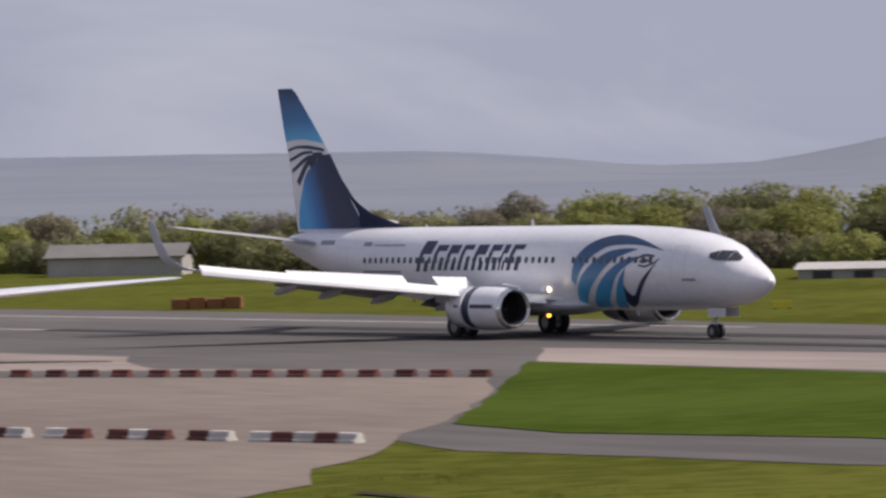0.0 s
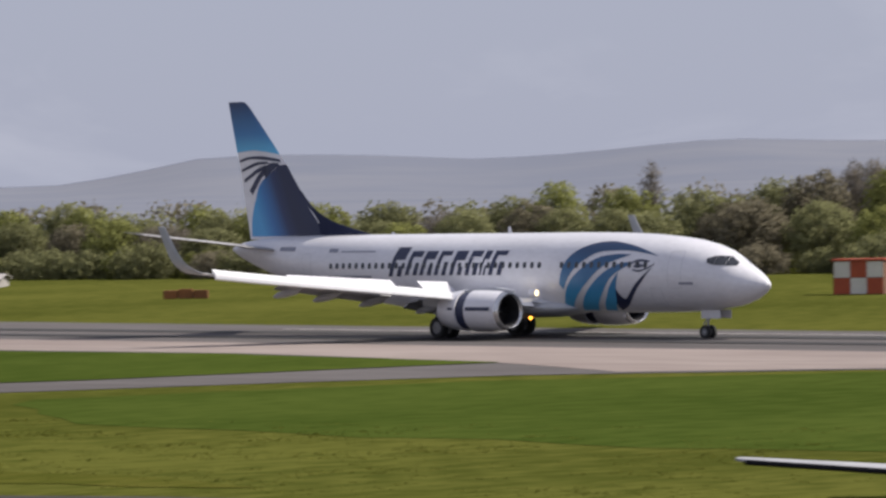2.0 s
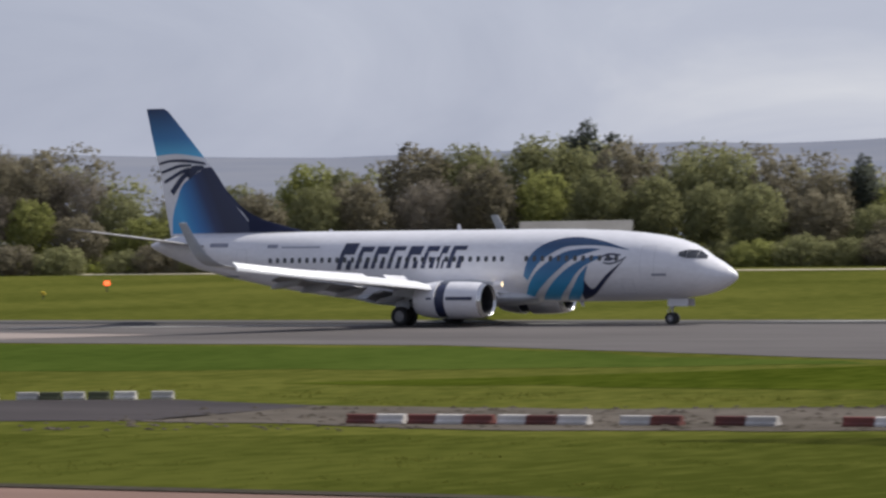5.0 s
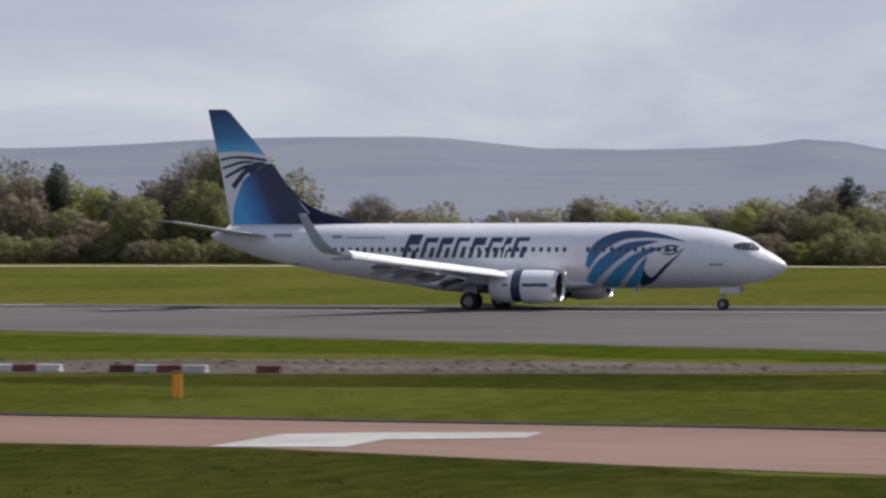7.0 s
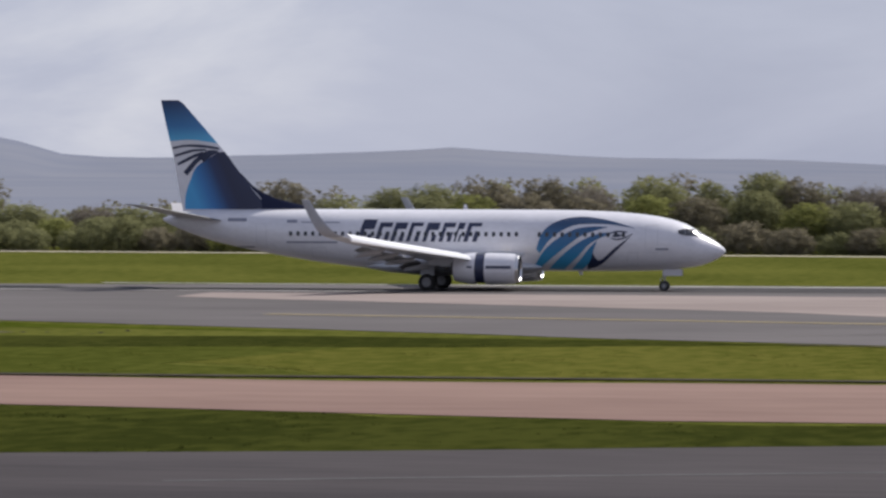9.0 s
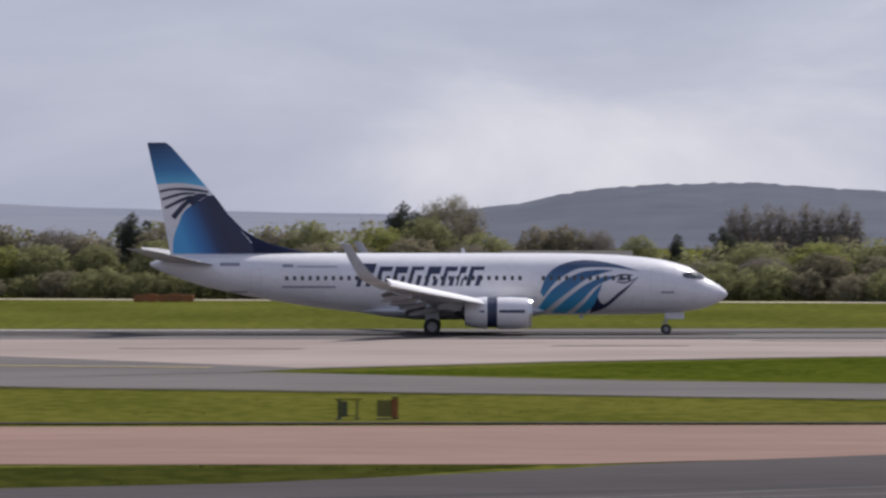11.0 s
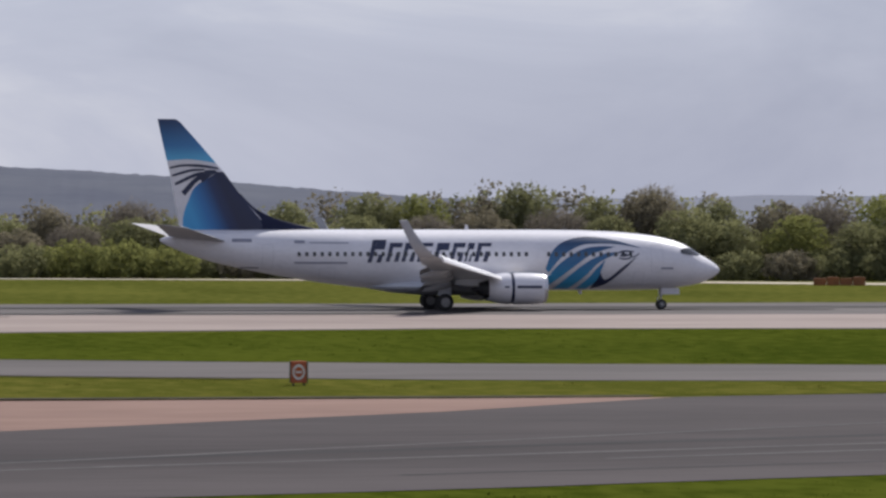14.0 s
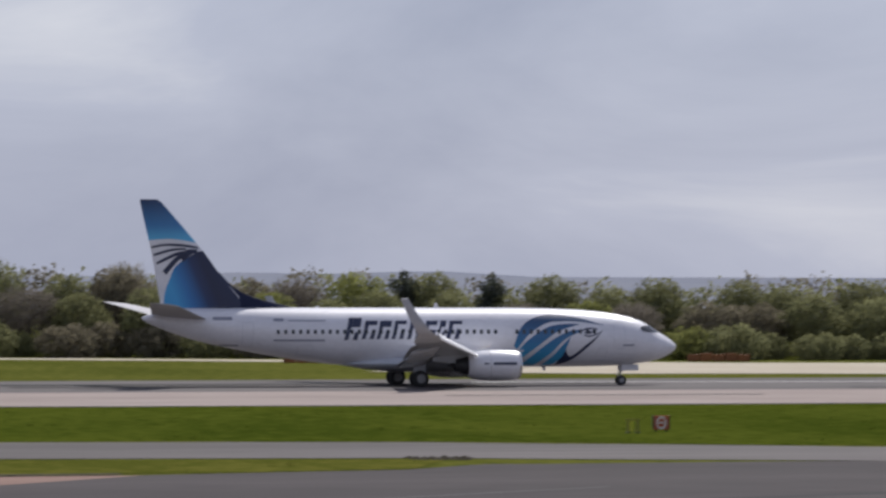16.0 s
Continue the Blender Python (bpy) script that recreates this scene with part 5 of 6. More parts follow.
ys = sign_board("taxiway_sign", spot(-180.0, -98.8, 40), 2.4, 0.78, 0.2, M["sign_yellow"], "dull yellow sign board with dark rim standing in grass")
for k, (x0, wd, zz) in enumerate([(-0.62, 0.5, 0.68), (0.32, 0.95, 0.68), (0.12, 0.72, 0.36)]):
    part("lettering_bar", box(wd, 0.02, 0.12, (x0, -0.105, zz)), M["olive_ink"], ys, "unreadable line of lettering")
for x, key in ((-1.25, "sign_back"), (1.25, "sign_back")):
    part("rim", box(0.06, 0.24, 0.84, (x, 0, 0.51)), M[key], ys)
part("rim", box(2.5, 0.24, 0.05, (0, 0, 0.92)), M["sign_back"], ys)
for u, key, nm in [(0.04, "sign_back", "dark"), (0.55, "barrier_white", "white"), (1.45, "barrier_white", "white"), (1.95, "sign_back", "dark"), (2.47, "barrier_white", "white"), (3.02, "sign_back", "dark"), (3.60, "barrier_white", "white"), (4.42, "barrier_white", "white")]:
    ob = tagged(block(0.80, 0.30, 0.4, M[key]), nm + " concrete marker block on the road edge", "barrier", "marker blocks")
    ob.matrix_basis = spot(-154.9 + 1.79 * u, -99.5 + 0.67 * u, 20)
mp_ = thing("marker_post", spot(-88.5, -136.0, 20), "weathered orange square marker post in grass", "post")
part("post", box(0.34, 0.30, 0.92, (0, 0, 0.46), 0.03), M["sign_orange"], mp_)
part("cap", box(0.40, 0.36, 0.06, (0, 0, 0.95), 0.015), M["brown"], mp_, "brown cap")


def frame_stand(at, wide, high, post, panel, label):
    """A low open stand: two posts, two rails and a narrow panel."""
    ob = thing("sign_frame", at, label, "sign")
    for sx, mt in ((-1, post), (1, M["olive_frame"])):
        part("post", box(0.13, 0.12, high, (sx * wide * 0.32, 0, high / 2), 0.015), mt, ob)
        part("foot", box(0.26, 0.30, 0.05, (sx * wide * 0.32, 0, 0.025), 0.01), M["dark_metal"], ob)
    part("rail", box(wide, 0.10, 0.09, (0, 0, high - 0.03), 0.015), M["olive_ink"], ob)
    part("rail", box(wide * 0.6, 0.06, 0.05, (0, 0, 0.14), 0.01), M["olive_frame"], ob)
    part("panel", box(wide * 0.22, 0.05, high * 0.72, (-wide * 0.14, -0.03, high * 0.5), 0.01), panel, ob, "narrow dark panel")
    return ob


frame_stand(spot(-4.7, -149.8), 1.05, 0.80, M["sign_back"], M["sign_back"], "dark green open sign frame with olive post in grass")
fr2 = thing("marker_post", spot(-3.0, -149.6), "brown marker post with olive side panel standing in grass", "post")
part("post", box(0.24, 0.20, 0.82, (0.22, 0, 0.41), 0.03), M["brown"], fr2)
part("cap", box(0.30, 0.26, 0.10, (0.22, 0, 0.85), 0.02), M["olive_frame"], fr2, "olive cap")
part("panel", box(0.56, 0.04, 0.62, (-0.18, 0, 0.42), 0.01), mat("faded_olive_panel", (0.15, 0.14, 0.035), (0.12, 0.112, 0.028), 0.75, scale=2, fine=12), fr2, "faded olive panel")
part("foot", box(0.9, 0.3, 0.05, (-0.05, 0, 0.025), 0.01), M["dark_metal"], fr2)
frame_stand(spot(82.4, -107.2, -14), 0.72, 0.66, M["olive_frame"], M["sign_yellow"], "small olive open sign frame standing in grass")
sign_board("position_sign", spot(31.15, -140.75, -8), 0.62, 0.86, 0.3, mat("red_sign", (0.46, 0.10, 0.03), (0.36, 0.08, 0.03), 0.6, scale=2, fine=12), "small red-orange position sign with pale ring emblem", ring=True)
sign_board("position_sign", spot(84.4, -106.0, -14), 0.72, 0.66, 0.3, M["check_red"], "small faded red-brown position sign in grass", ring=True)


def check_hut(at):
    hut = thing("equipment_hut", at, "low hut with red and white checkered walls on the grass", "hut")
    part("body", box(3.4, 2.6, 2.30, (0, 0, 1.15), 0.02), M["hut_side"], hut, smooth=False)
    for k in range(3):
        for r in range(2):
            part("panel", box(1.10, 0.04, 1.08, (-1.13 + 1.13 * k, -1.32, 0.60 + 1.12 * r)), M["check_white" if (k + r) % 2 else "check_red"], hut)
    # side checks in darker browns: shaded stand-ins for the red and white
    for k in range(2):
        for r in range(2):
            part("panel", box(0.04, 1.22, 1.08, (-1.72, -0.64 + 1.28 * k, 0.60 + 1.12 * r)), M["hut_side" if (k + r) % 2 else "brown"], hut)
    part("roof", box(3.7, 2.9, 0.14, (0, 0, 2.37), 0.03), M["check_red"], hut, "reddish flat roof")
    return hut


check_hut(spot(-346, 83.5, 32))


edge_of = lambda x: float(np.interp(x, (-600, -500), (110, 133)))


def shed(at, length, high, wall, roof, label, doors=True):
    ob = thing("shed", at, label, "building")
    part("wall", box(length, 6.0, high * 0.62, (0, 0, high * 0.31)), wall, ob, smooth=False)
    part("roof", loft([[(x, y, z) for y, z in ((-3.4, high * 0.60), (0, high), (3.4, high * 0.60), (3.2, high * 0.56), (0, high * 0.95), (-3.2, high * 0.56))] for x in (-length / 2 - 0.3, length / 2 + 0.3)]), roof, ob, "weathered pitched roof", smooth=False)
    for k in range(int(length / 3) if doors else 0):
        part("door", box(1.4, 0.08, high * 0.45, (-length / 2 + 1.8 + 3.0 * k, -3.03, high * 0.24)), M["dark_metal"], ob, "dark shed door")
    return ob


shed(spot(-579, edge_of(-579) - 12, 46), 12, 2.8, M["pale_wall"], M["sheet_roof"], "long pale shed below the trees", False)
shed(spot(-472.5, 102, 40), 8, 1.15, M["pale_wall"], M["pale_wall"], "low white-roofed cabin on the far grass")
shed(spot(-272, 180, 24), 10, 4.6, M["shed_wall"], M["sheet_roof"], "brown shed with pale roof among trees")
shed(spot(11.5, 161, -4), 12, 4.6, M["shed_wall"], mat("felt_roof", (0.085, 0.08, 0.075), (0.06, 0.056, 0.052), 0.85, scale=0.4, fine=3), "long low farm shed with grey roof below trees")


def crates(at, n, label):
    ob = thing("equipment_boxes", at, label, "boxes")
    for k in range(n):
        part("box", box(1.05, 0.9, 0.62 + 0.1 * (k % 2), (1.12 * (k - (n - 1) / 2), 0, 0.34 + 0.05 * (k % 2)), 0.04), M["brown"], ob)
    return ob


for x, y, n, ang in [(-459, 28, 4, 45), (-404, 68, 3, 42), (-373, 62, 2, 40), (-30, 139, 5, 0), (21, 122, 5, -5), (118, 93, 4, -12), (160, 95, 5, -16), (-104, 172, 2, 14)]:
    crates(spot(x, y, ang), n, "low brown equipment boxes in a row on far grass")
for x, y in [(-455, 43), (-408, 70), (-262, 66), (-237, 74), (-372, 58)]:
    ob = thing("runway_light", spot(x, y), "small yellow runway light on the grass", "light", "runway lights")
    part("stem", rod((0, 0, 0), (0, 0, 0.3), 0.05), M["dark_metal"], ob)
    part("lamp_head", loft(spin([(0.02, 0.05), (0.05, 0.16), (0.25, 0.16), (0.30, 0.05)], 12)), mat("yellow_lamp_head", (0.55, 0.40, 0.03), (0.45, 0.32, 0.03), 0.5), ob, "yellow lamp head").matrix_basis = Matrix.Translation((0, 0, 0.3)) @ pose(0, 0, 0, 0, -90, 0)

sign_board("marker_board", spot(-410, 37, 48), 1.15, 0.36, 0.15, M["sign_bright"], "bright yellow marker board on the far grass", rim=False)
for x, y, key, label in [(-272, 90.9, "red_lamp", "small lit red runway light on the grass"), (-290.2, 67.6, "red_lamp", "small lit red runway light on the grass")]:
    ob = thing("runway_light", spot(x, y), label, "light", "lit runway lights")
    part("stem", rod((0, 0, 0), (0, 0, 0.55), 0.06), M["dark_metal"], ob)
    part("lamp_head", box(0.42, 0.30, 0.34, (0, 0, 0.70), 0.06), M[key], ob, "glowing red lamp head")


def clods(name, outline, n, size, material, label, seed):
    """Loose lumps scattered over a patch of the plan."""
    rnd = random.Random(seed)
    verts, faces = [], []
    xs, ys = [p[0] for p in outline], [p[1] for p in outline]
    while n:
        x, y = rnd.uniform(min(xs), max(xs)), rnd.uniform(min(ys), max(ys))
        inside = sum((y0 > y) != (y1 > y) and x < (x1 - x0) * (y - y0) / (y1 - y0) + x0 for (x0, y0), (x1, y1) in zip(outline, outline[1:] + outline[:1])) % 2
        if not inside:
            continue
        n -= 1
        s = size * rnd.uniform(0.4, 1.3)
        i = len(verts)
        ring = [(x * PLAN + s * rnd.uniform(0.7, 1.4) * math.cos(a) * 1.6, y * PLAN + s * math.sin(a), 0.02) for a in (0, 1.05, 2.1, 3.14, 4.2, 5.25)]
        verts += ring + [(x * PLAN + rnd.uniform(-0.2, 0.2) * s, y * PLAN, 0.02 + s * rnd.uniform(0.3, 0.7))]
        faces += [(i + k, i + (k + 1) % 6, i + 6) for k in range(6)]
    return tagged(part(name, geo(verts, faces), material, smooth=False), label, "debris", kind="stuff")


clods("rubble", [(-140, -104), (-96, -93), (-66, -100), (-75, -108), (-94, -111), (-140, -121)], 600, 0.13, G["rubble"], "loose lumps of broken asphalt", 1)
clods("earth_clods", [(-138, -105), (-96, -94), (-58, -99), (-60, -104), (-94, -112), (-138, -121)], 130, 0.12, G["soil"], "dark earth clods on the broken road", 2)


clods("earth_clods", [(60.6, -139.0), (63.4, -139.4), (63.0, -141.6), (60.8, -141.2)], 60, 0.16, G["soil"], "dark earth clods at the tip of the verge", 9)


def blades(name, outlines, n, high, material, label, seed):
    """Short grass standing up in thin tufts over patches of the plan."""
    rng = np.random.default_rng(seed)
    verts, faces = [], []
    for outline in outlines:
        o = np.array(outline, float)
        pts = rng.uniform(o.min(0), o.max(0), (n * 3, 2))
        inside = np.zeros(len(pts), bool)
        for (x0, y0), (x1, y1) in zip(o, np.roll(o, -1, 0)):
            if y0 != y1:
                inside ^= ((y0 > pts[:, 1]) != (y1 > pts[:, 1])) & (pts[:, 0] < (x1 - x0) * (pts[:, 1] - y0) / (y1 - y0) + x0)
        for x, y in pts[inside][:n] * PLAN:
            thick = noise.noise((x * 0.22, y * 0.22, seed)) + 0.6 * noise.noise((x * 0.9, y * 0.9, seed))
            if thick < -0.05:
                continue
            h = high * (0.5 + 0.9 * thick) * rng.uniform(0.6, 1.2)
            for _ in range(3):
                a, q, s = rng.uniform(0, 6.283), h * rng.uniform(0.5, 1.3), rng.uniform(0.7, 1.1)
                i = len(verts)
                cx, cy = x + rng.normal(0, 0.12), y + rng.normal(0, 0.12)
                verts += [(cx - math.cos(a) * q * 0.5, cy - math.sin(a) * q * 0.5, 0.005), (cx + math.cos(a) * q * 0.5, cy + math.sin(a) * q * 0.5, 0.005), (cx + math.sin(a) * h * 0.8, cy + h * 0.5, 0.02 + h * s)]
                faces.append((i, i + 1, i + 2))
    me = bpy.data.meshes.new(name)
    me.from_pydata(verts, [], faces)
    me.materials.append(material)
    return tagged(new(name, me), label, "grass", kind="stuff")


NEAR_GRASS = [[(-300, -78), (-262, -82), (-215, -72), (-150, -84), (-98, -92), (-128, -101), (-158, -98), (-190, -102), (-215, -108), (-260, -126), (-275, -112)]]
MID_GRASS = [[(-240, -144), (-200, -126), (-172, -119), (-140, -123), (-119, -122), (-94, -113), (-40, -114), (-21, -113), (38, -137), (62, -142), (50, -151), (-37, -153), (-102, -147), (-200, -139)]]
FRESH_GRASS = [[(-6, -88), (12, -71), (24, -62), (54, -54.5), (150, -56), (150, -146), (90, -128), (66, -116), (40, -111), (18, -103)], [(-40, -250), (20, -219), (40, -212), (96, -208), (130, -220), (130, -262), (-40, -262)]]
DARK_GRASS = [[(-140, -164), (-93, -168.5), (-71, -171.5), (-51, -179.5), (-21, -188.5), (2, -188.5), (-7, -199), (-28, -207), (-48, -213), (-60, -222), (-140, -240)]]
blade_mat = lambda nm, a, b: mat(nm, a, b, 0.9, scale=0.3, fine=2.0, spec=0.0, glow=0.5, island=0.35)
blades("grass", NEAR_GRASS + MID_GRASS, 16000, 0.055, blade_mat("dry_blades", (0.095, 0.104, 0.016), (0.140, 0.136, 0.026)), "short dry grass standing in tufts on the verge", 3)
blades("grass", FRESH_GRASS, 12000, 0.065, blade_mat("fresh_blades", (0.056, 0.076, 0.008), (0.088, 0.108, 0.013)), "short fresh green grass standing in tufts", 4)
blades("grass", DARK_GRASS, 9000, 0.07, blade_mat("dark_blades", (0.030, 0.037, 0.007), (0.050, 0.056, 0.011)), "rank dark grass standing in tufts", 5)


# ---- trees ----
leaf = lambda nm, a, b: mat(nm, a, b, 0.9, scale=0.30, fine=2.2, vary=0.14, spec=0.0, glow=0.38, island=0.10)
# leaf tones lifted above plain foliage so the colour carries distance haze
LEAF = {"olive": leaf("leaves_olive", (0.226, 0.228, 0.112), (0.182, 0.187, 0.094)), "brown": leaf("leaves_brown", (0.216, 0.192, 0.134), (0.172, 0.156, 0.112)),
        "fresh": leaf("leaves_fresh", (0.242, 0.252, 0.086), (0.200, 0.212, 0.075)), "dark": leaf("leaves_dark", (0.094, 0.104, 0.082), (0.074, 0.082, 0.066)),
        "twig": leaf("fine_twigs", (0.212, 0.188, 0.156), (0.170, 0.152, 0.128))}
BARK = mat("bark", (0.150, 0.128, 0.105), (0.100, 0.085, 0.070), 0.95, scale=2, fine=14, bump=0.4)


def cloud_mesh(name, verts, faces, normals, material, parent=None):
    me = bpy.data.meshes.new(name)
    me.from_pydata(verts, [], faces)
    me.polygons.foreach_set("use_smooth", [True] * len(faces))
    me.normals_split_custom_set_from_vertices(normals)
    me.materials.append(material)
    ob = new(name, me)
    ob.parent = parent
    return ob


def leaf_cloud(rng, lobes, total, size, slim=1.0, inner=0.45):
    """Many small loose leaves about a set of lobes (x, y, z, radius), thickest near their skins."""
    lobes = np.array(lobes, float)
    share = lobes[:, 3] ** 2
    pick = rng.choice(len(lobes), total, p=share / share.sum())
    v = rng.normal(size=(total, 3))
    v /= np.linalg.norm(v, axis=1)[:, None]
    c = lobes[pick, :3] + v * (lobes[pick, 3] * (inner + (1.06 - inner) * rng.random(total) ** 0.45))[:, None] * np.array([1, 1, 0.88])
    c += rng.normal(size=c.shape) * size * 0.5
    c[:, 2] = np.maximum(c[:, 2], size * 0.3)
    a = rng.normal(size=(total, 3)) + v * (0.0 if slim == 1.0 else 1.2) + np.array([0, 0, 0.0 if slim == 1.0 else 0.5])
    a /= np.linalg.norm(a, axis=1)[:, None]
    b = np.cross(a, rng.normal(size=(total, 3)))
    b /= np.linalg.norm(b, axis=1)[:, None]
    s = (size * rng.uniform(0.6, 1.35, total))[:, None]
    out = v + 0.35 * np.array([0, 0, 1])
    face = np.cross(b, a)
    turn = np.where((face * out).sum(1) < 0, -1.0, 1.0)[:, None]
    b, face = b * turn, face * turn
    tri = np.stack([c - a * s * 0.6 - b * s * 0.5 * slim, c - a * s * 0.6 + b * s * 0.5 * slim, c + a * s * 0.8], axis=1)
    soft = out * 0.8 + face * 0.45
    soft /= np.linalg.norm(soft, axis=1)[:, None]
    return tri.reshape(-1, 3).tolist(), [(3 * k, 3 * k + 1, 3 * k + 2) for k in range(total)], np.repeat(soft, 3, axis=0).tolist()


def limbs(rnd, high, spread, n, r0, depth=1):
    """A tapered trunk with forking limbs and twigs."""
    out = [rod((0, 0, -0.2), (rnd.uniform(-0.2, 0.2), rnd.uniform(-0.2, 0.2), high * 0.55), r0, r0 * 0.6, 8)]
    tips = []
    for k in range(n):
        a = 2 * math.pi * k / n + rnd.uniform(-0.4, 0.4)
        z0 = high * rnd.uniform(0.2, 0.52)
        p0 = Vector((0, 0, z0))
        p1 = Vector((math.cos(a) * spread * rnd.uniform(0.35, 0.55), math.sin(a) * spread * rnd.uniform(0.35, 0.55), z0 + high * rnd.uniform(0.14, 0.26)))
        p2 = p1 + Vector((math.cos(a) * spread * 0.3, math.sin(a) * spread * 0.3, high * rnd.uniform(0.10, 0.22)))
        out += [rod(p0, p1, r0 * 0.45, r0 * 0.28, 5), rod(p1, p2, r0 * 0.28, r0 * 0.08, 5)]
        tips += [p1, p2]
        for _ in range(depth * 3):
            q = p1.lerp(p2, rnd.random())
            e = q + Vector((rnd.gauss(0, 1), rnd.gauss(0, 1), rnd.uniform(0.1, 1.2))) * high * 0.08
            out.append(rod(q, e, r0 * 0.09, r0 * 0.03, 3))
    return join(*out), tips


def dome(rnd, wide, low, high, n, r_small, r_big):
    """Lobes that fill a broad rounded crown between two heights."""
    mid, half = (low + high) / 2, (high - low) / 2
    lobes = [(0, 0, mid, min(wide, half) * 0.72)]
    for k in range(n):
        u = 1 - 1.75 * (k + 0.5) / n
        a = 2.39996 * k + rnd.uniform(-0.3, 0.3)
        r = rnd.uniform(r_small, r_big)
        q = (wide - r) * math.sqrt(max(0.05, 1 - u * u)) * rnd.uniform(0.88, 1.05)
        lobes.append((q * math.cos(a), q * math.sin(a), mid + (half - r) * u * rnd.uniform(0.92, 1.04), r))
    return lobes


def tree_kind(seed, kind, leaves, label):
    """One tree ten metres high; copies are scaled."""
    rnd, rng = random.Random(seed), np.random.default_rng(seed)
    ob = thing("tree", pose(0, -900, 0), label, "tree")
    slim, inner, size = 1.0, 0.45, 0.26
    if kind == "round":
        wood, tips = limbs(rnd, 9, 4.0, 6, 0.26)
        lobes, total = dome(rnd, 4.3, 0.6, 10, 22, 0.9, 1.9), 5600
    elif kind == "twiggy":
        wood, tips = limbs(rnd, 9.6, 4.6, 9, 0.26, 3)
        lobes, total, slim, size, inner = dome(rnd, 4.6, 2.0, 10, 26, 0.8, 1.5), 5600, 0.22, 0.42, 0.15
    elif kind == "poplar":
        wood, tips = limbs(rnd, 10, 0.8, 9, 0.16, 2)
        lobes, total, slim, size, inner = [(rnd.uniform(-0.25, 0.25), rnd.uniform(-0.25, 0.25), 1.4 + 0.40 * k, 0.95 * math.sin(math.pi * min(1, (k + 3) / 25)) ** 0.8 + 0.12) for k in range(21)], 1700, 0.22, 0.40, 0.1
    elif kind == "pine":
        wood, tips = limbs(rnd, 9, 2.6, 7, 0.24)
        lobes, total = [(rnd.gauss(0, 1.1), rnd.gauss(0, 1.1), rnd.uniform(4.6, 9.2), rnd.uniform(0.7, 1.5)) for k in range(16)] + [(0, 0, 9.2, 0.8)], 3600
    else:
        wood, tips = limbs(rnd, 4.2, 2.6, 6, 0.12)
        lobes, total = dome(rnd, 4.4, -1.4, 4.6, 20, 0.8, 1.5), 4200
        ob.name = "shrub"
        ob["category"] = "shrub"
    part("trunk", wood, BARK, ob, fix=False)
    cloud_mesh("crown", *leaf_cloud(rng, lobes, total, size, slim, inner), LEAF[leaves], ob)
    return ob


# the wood's front edge and the height of its trees along the airfield
EDGE = [(-760, 92), (-600, 110), (-500, 133), (-400, 152), (-330, 172), (-280, 192), (-220, 192), (-150, 176), (-100, 172), (-50, 170), (0, 154), (50, 141), (100, 130), (170, 104), (420, 62)]
TOPS = "-760 5, -640 4.6, -622 6, -615 6.7, -611 4.6, -602 4, -598 5.7, -592 5.5, -567 5.4, -559 6.5, -552 6.9, -547 7.0, -544 6.6, -535 7.2, -526 7.4, -522 6.8, -517 7.5, -505 7.6, -500 7.5, -494 6.8, -488 7.8, -480 6.5, -471 6.9, -463 7.3, -457 6.6, -449 8.2, -439 8.8, -433 7.6, -422 8.1, -411 9.8, -404 8.2, -399 7.9, -388 8.6, -383 6.7, -378 6.6, -373 9.4, -368 7.7, -361 8.4, -358 11.2, -353 13.2, -346 13.6, -341 12.8, -336 11.2, -333 8.6, -328 7.4, -325 8, -312 11, -301 12.4, -291 13.6, -284 13.8, -272 12.9, -265 11.4, -258 10.8, -252 9.4, -248 9.2, -243 6.2, -238 9, -234 11.6, -230 12.4, -225 9.8, -222 6.4, -216 5.4, -207 6.8, -203 5, -192 5.2, -187 6.6, -182 7.6, -176 5.8, -168 5.9, -160 7.6, -152 8, -148 6, -140 4.6, -132 5.3, -124 4.8, -117 7.4, -110 7.3, -106 5.7, -100 6.6, -94 7.6, -84 7.8, -72 8.2, -63 8, -57 8.7, -50 7.5, -42 6.9, -33 7.8, -27 7.2, -20 8.1, -13 7.2, -8 8.2, -3 8.2, 2 7.2, 5 6.9, 9 5.6, 16 4.4, 24 4.8, 31 6.1, 44 6.3, 49 7.3, 52 6.3, 56 7.7, 60 6.4, 70 6.7, 77 8, 85 8.6, 92 8.4, 97 9.7, 104 8.7, 111 9.6, 115 7.9, 121 8.3, 127 7.5, 135 8.7, 143 8.5, 147 7.3, 152 8.1, 156 7.1, 160 8, 168 7.2, 175 8, 420 7.5"
TOPS = [tuple(float(v) for v in q.split()) for q in TOPS.split(",")]
edge = lambda x: float(np.interp(x, [p[0] for p in EDGE], [p[1] for p in EDGE]))
tops = lambda x: float(np.interp(x, [p[0] for p in TOPS], [p[1] for p in TOPS]))

kinds = [tree_kind(1, "round", "olive", "leafy olive-green tree in the wood edge"), tree_kind(2, "round", "brown", "brownish budding tree in the wood edge"),
         tree_kind(3, "round", "fresh", "fresh green tree in the wood edge"), tree_kind(4, "twiggy", "twig", "rounded bare tree with dense brown twigs"),
         tree_kind(5, "round", "olive", "leafy olive-green tree in the wood edge"), tree_kind(6, "round", "brown", "brownish budding tree in the wood edge")]
bare = [tree_kind(11, "twiggy", "twig", "nearly bare brown tree with fine twigs"), tree_kind(12, "twiggy", "brown", "nearly bare brown tree with fine twigs")]
poplar = tree_kind(21, "poplar", "twig", "slender bare poplar standing above the wood")
pine = tree_kind(22, "pine", "dark", "dark evergreen tree in the wood edge")
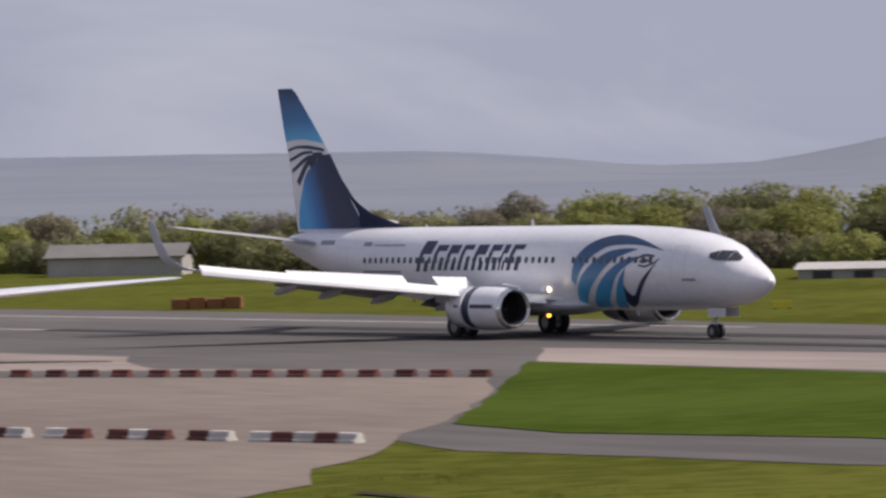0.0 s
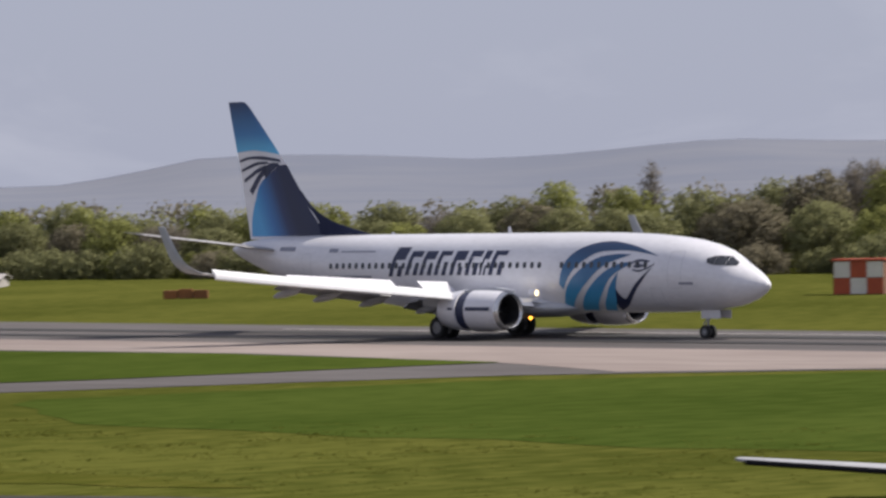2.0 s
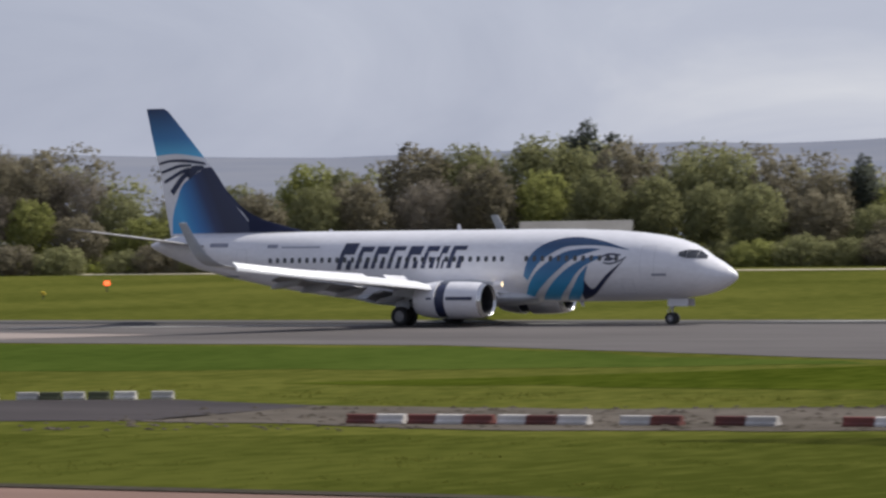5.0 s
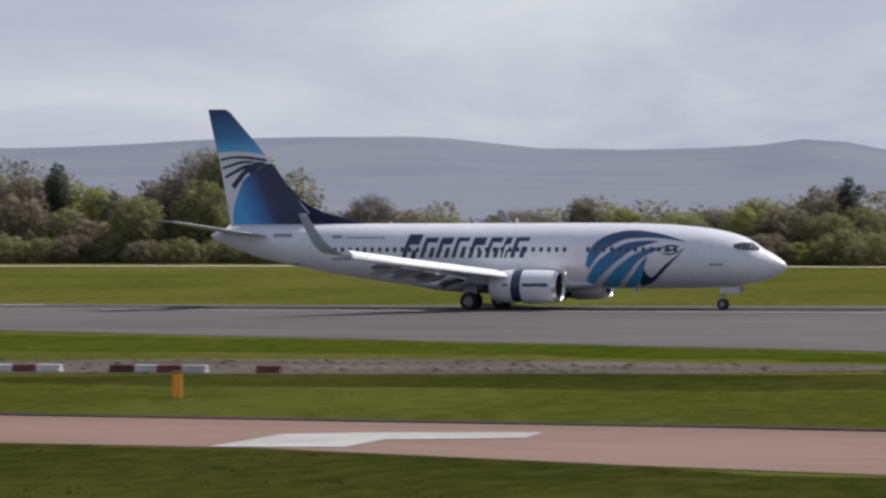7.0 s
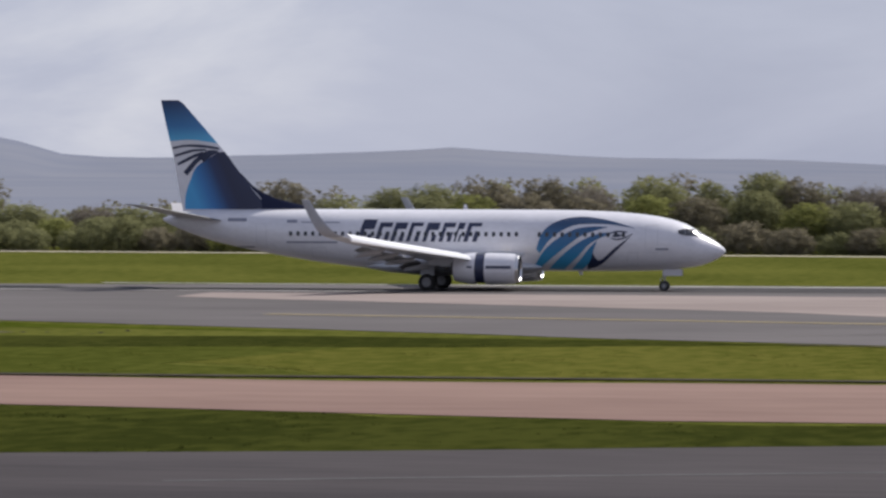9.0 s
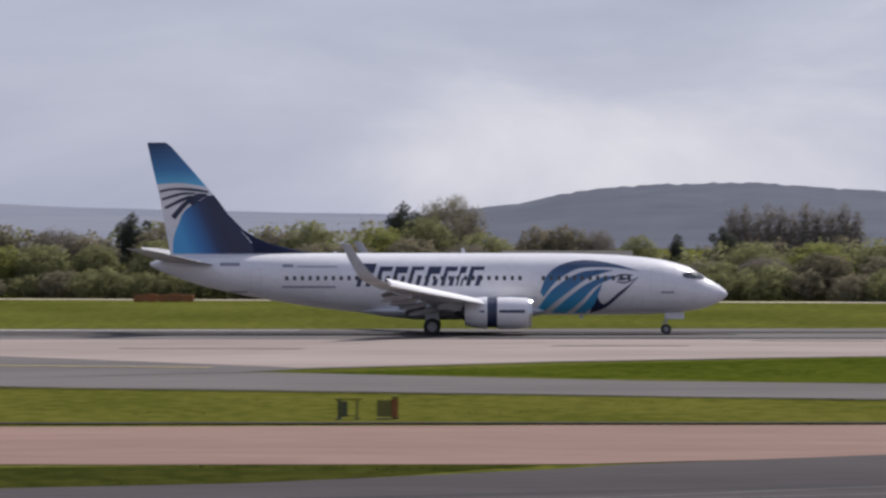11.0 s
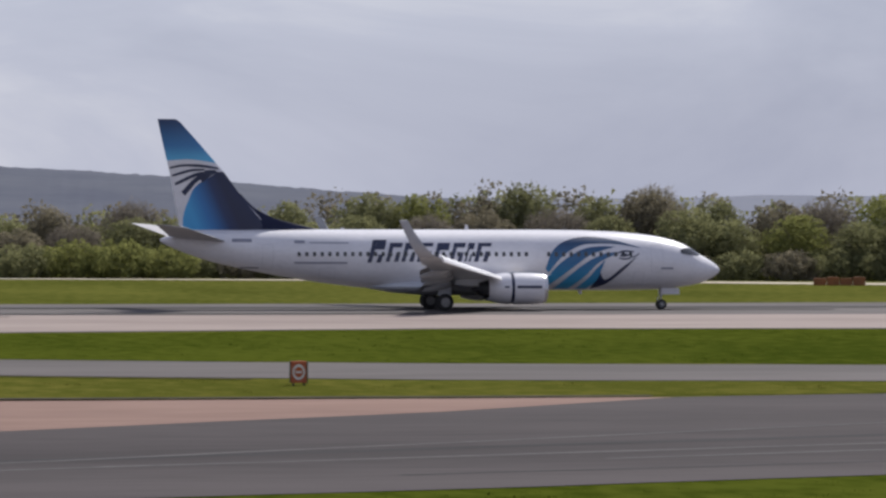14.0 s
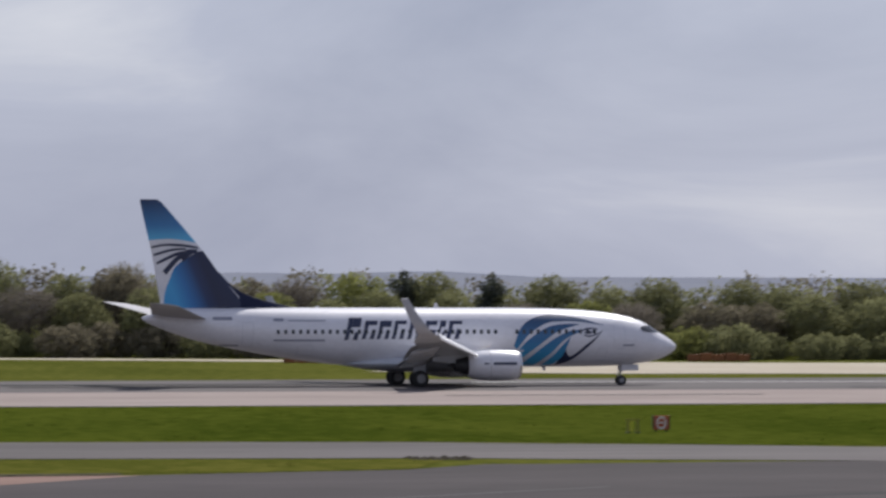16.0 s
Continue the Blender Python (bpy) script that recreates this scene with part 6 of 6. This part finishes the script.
shrubs = [tree_kind(31, "shrub", "olive", "dense olive-green shrub at the wood edge"), tree_kind(32, "shrub", "fresh", "fresh green shrub at the wood edge"), tree_kind(33, "shrub", "brown", "brownish shrub at the wood edge"), tree_kind(34, "shrub", "olive", "dense olive-green shrub at the wood edge")]
for k, ob in enumerate(kinds + bare + [poplar, pine] + shrubs):
    ob["group"] = "wood beyond the airfield"
    ob.matrix_basis = pose(450 + 9 * k, 75, 0) @ Matrix.Diagonal((0.8, 0.8, 0.8, 1))


def plant(src, x, y, high, turn, wide=1.0):
    ob = copy_thing(src, pose(x * PLAN, y * PLAN, -0.1, 0, 0, turn))
    s = high / 10
    ob.scale = (s * wide, s * wide, s)


rt = random.Random(77)
x = -650.0
while x < 215:
    for dy, f in [(4, 0.80), (13, 1.0)]:
        px = x + rt.uniform(-1.5, 1.5)
        h = tops(px) * f * rt.uniform(0.88, 1.04 if f == 1 else 1.0)
        bare_clump = -362 < px < -336 and rt.random() < 0.75
        green = 3.0 if -312 < px < -262 else 1.9 if px < -395 else 1.2
        k = 3 if bare_clump else rt.choices(range(6), (3 * green, 2.2, 1.5 * green, 1.5, 3 * green, 2.0))[0]
        if 3.5 < px < 29:
            h = min(max(h, 3.7), 3.9)
        plant(kinds[k], px, edge(px) + dy + rt.uniform(-2, 2), h, rt.uniform(0, 360), min(1.7, max(0.8, 6.6 / h * rt.uniform(0.95, 1.35))))
    x += 5.4 + rt.uniform(0, 1.2)

# small trees standing behind the farm shed
for px, h, k, wide in [(8.6, 7.2, 1, 0.9), (11.6, 7.4, 5, 0.95), (15.2, 7.0, 3, 0.6), (19.5, 6.4, 0, 0.9)]:
    plant(kinds[k], px, 173, h, 70 * px, wide)


def deep_wood(leaves, seed, x0, x1, step, back, f, label):
    """The depth of the wood behind its front trees, as one mass of leafy lobes."""
    rnd, rng = random.Random(seed), np.random.default_rng(seed)
    lobes = []
    x = x0
    while x < x1:
        h = tops(x) * f * rnd.uniform(0.82, 1.0)
        cx, cy = x * PLAN, (edge(x) + back + rnd.uniform(-3, 3)) * PLAN
        for f2 in (0.25, 0.6, 1.0):
            r = rnd.uniform(1.8, 2.6)
            lobes.append((cx + rnd.uniform(-2, 2), cy + rnd.uniform(-2, 2), max(0.8, f2 * (h - r * 0.9)), r))
        x += step
    return tagged(cloud_mesh("woodland", *leaf_cloud(rng, lobes, 190 * len(lobes), 0.34, 1.0, 0.3), LEAF[leaves]), label, "woodland", kind="stuff")


deep_wood("olive", 5, -760, 420, 4.2, 24, 0.95, "mass of olive-green trees deep in the wood")
deep_wood("brown", 6, -757, 420, 4.2, 30, 1.0, "mass of brownish trees deep in the wood")
x = -650.0
while x < 230:
    if not -593 < x < -573:
        plant(shrubs[rt.choices(range(4), (3, 1.6, 2.0, 3))[0]], x, edge(x) + rt.uniform(-4.5, 1.0), rt.uniform(5.5, 8.5), rt.uniform(-25, 25), 1.0)
    x += 3.7 + rt.uniform(0, 1.6)
for x, dy, h, w in [(-232, 16, 12.6, 0.95), (-208, 8, 7.4, 0.9), (-398, 30, 9.4, 0.9), (-1, 22, 10.4, 0.85), (111, 16, 9.2, 0.75), (-373, 10, 9.8, 0.7), (-414, 20, 10.0, 0.9), (-348, 14, 13.8, 1.0), (-354, 18, 13.4, 1.0), (-343, 12, 12.6, 1.0)]:
    plant(bare[int(abs(x)) % 2], x, edge(x) + dy, h, x * 7, w)
for x, dy, h in [(-390, 14, 9.0), (-381, 16, 7.2), (-285, 18, 14.6), (-251, 14, 10.6), (-242, 10, 7.6), (-6, 20, 9.4), (138, 14, 8.2), (146, 12, 7.9), (-36, 16, 8.4), (-150, 14, 8.6), (24, 30, 6.2), (29, 32, 7.0)]:
    plant(pine, x, edge(x) + dy, h, x * 13, 0.8)
for x, h in [(-453.5, 10.2), (-432.7, 9.2), (-429.6, 9.9), (-427, 10), (-424.1, 9.9), (-421.2, 9.4)] + [(30.5 + 1.35 * k, 8.9 + 0.5 * math.sin(k * 2.3)) for k in range(11)]:
    plant(poplar, x, edge(x) + 40, h * 1.03, x * 31, 1.0)


# ---- movement ----
def motions():
    rows = [(t, pose(px, 0, 0)) for t, px, *_ in SHOT]
    walk(airliner, rows)
    times = [k / FPS for k in range(0, 16 * FPS + 1)]
    place = [float(np.interp(t, [r[0] for r in SHOT], [r[1] for r in SHOT])) for t in times]
    for ob, at, r in wheels:
        pace = 1.0 if r > 0.5 else 0.55
        walk(ob, [(t, Matrix.Translation(at) @ Matrix.Rotation((p - place[0]) / r * pace, 4, "Y")) for t, p in zip(times, place)])
    for ob, at, axis in spoilers:
        lift = [(0.0, 44), (5.5, 36), (8.0, 16), (9.8, 2), (10.2, 0), (16.0, 0)]
        walk(ob, [(t, Matrix.Translation(at) @ Matrix.Rotation(radians(d), 4, axis)) for t, d in lift])
    for ob in sleeves:
        walk(ob, [(t, pose(-d, 0, 0)) for t, d in [(0.0, 0.62), (12.4, 0.62), (13.4, 0.35), (14.5, 0.10), (15.2, 0.0), (16.0, 0.0)]])


motions()
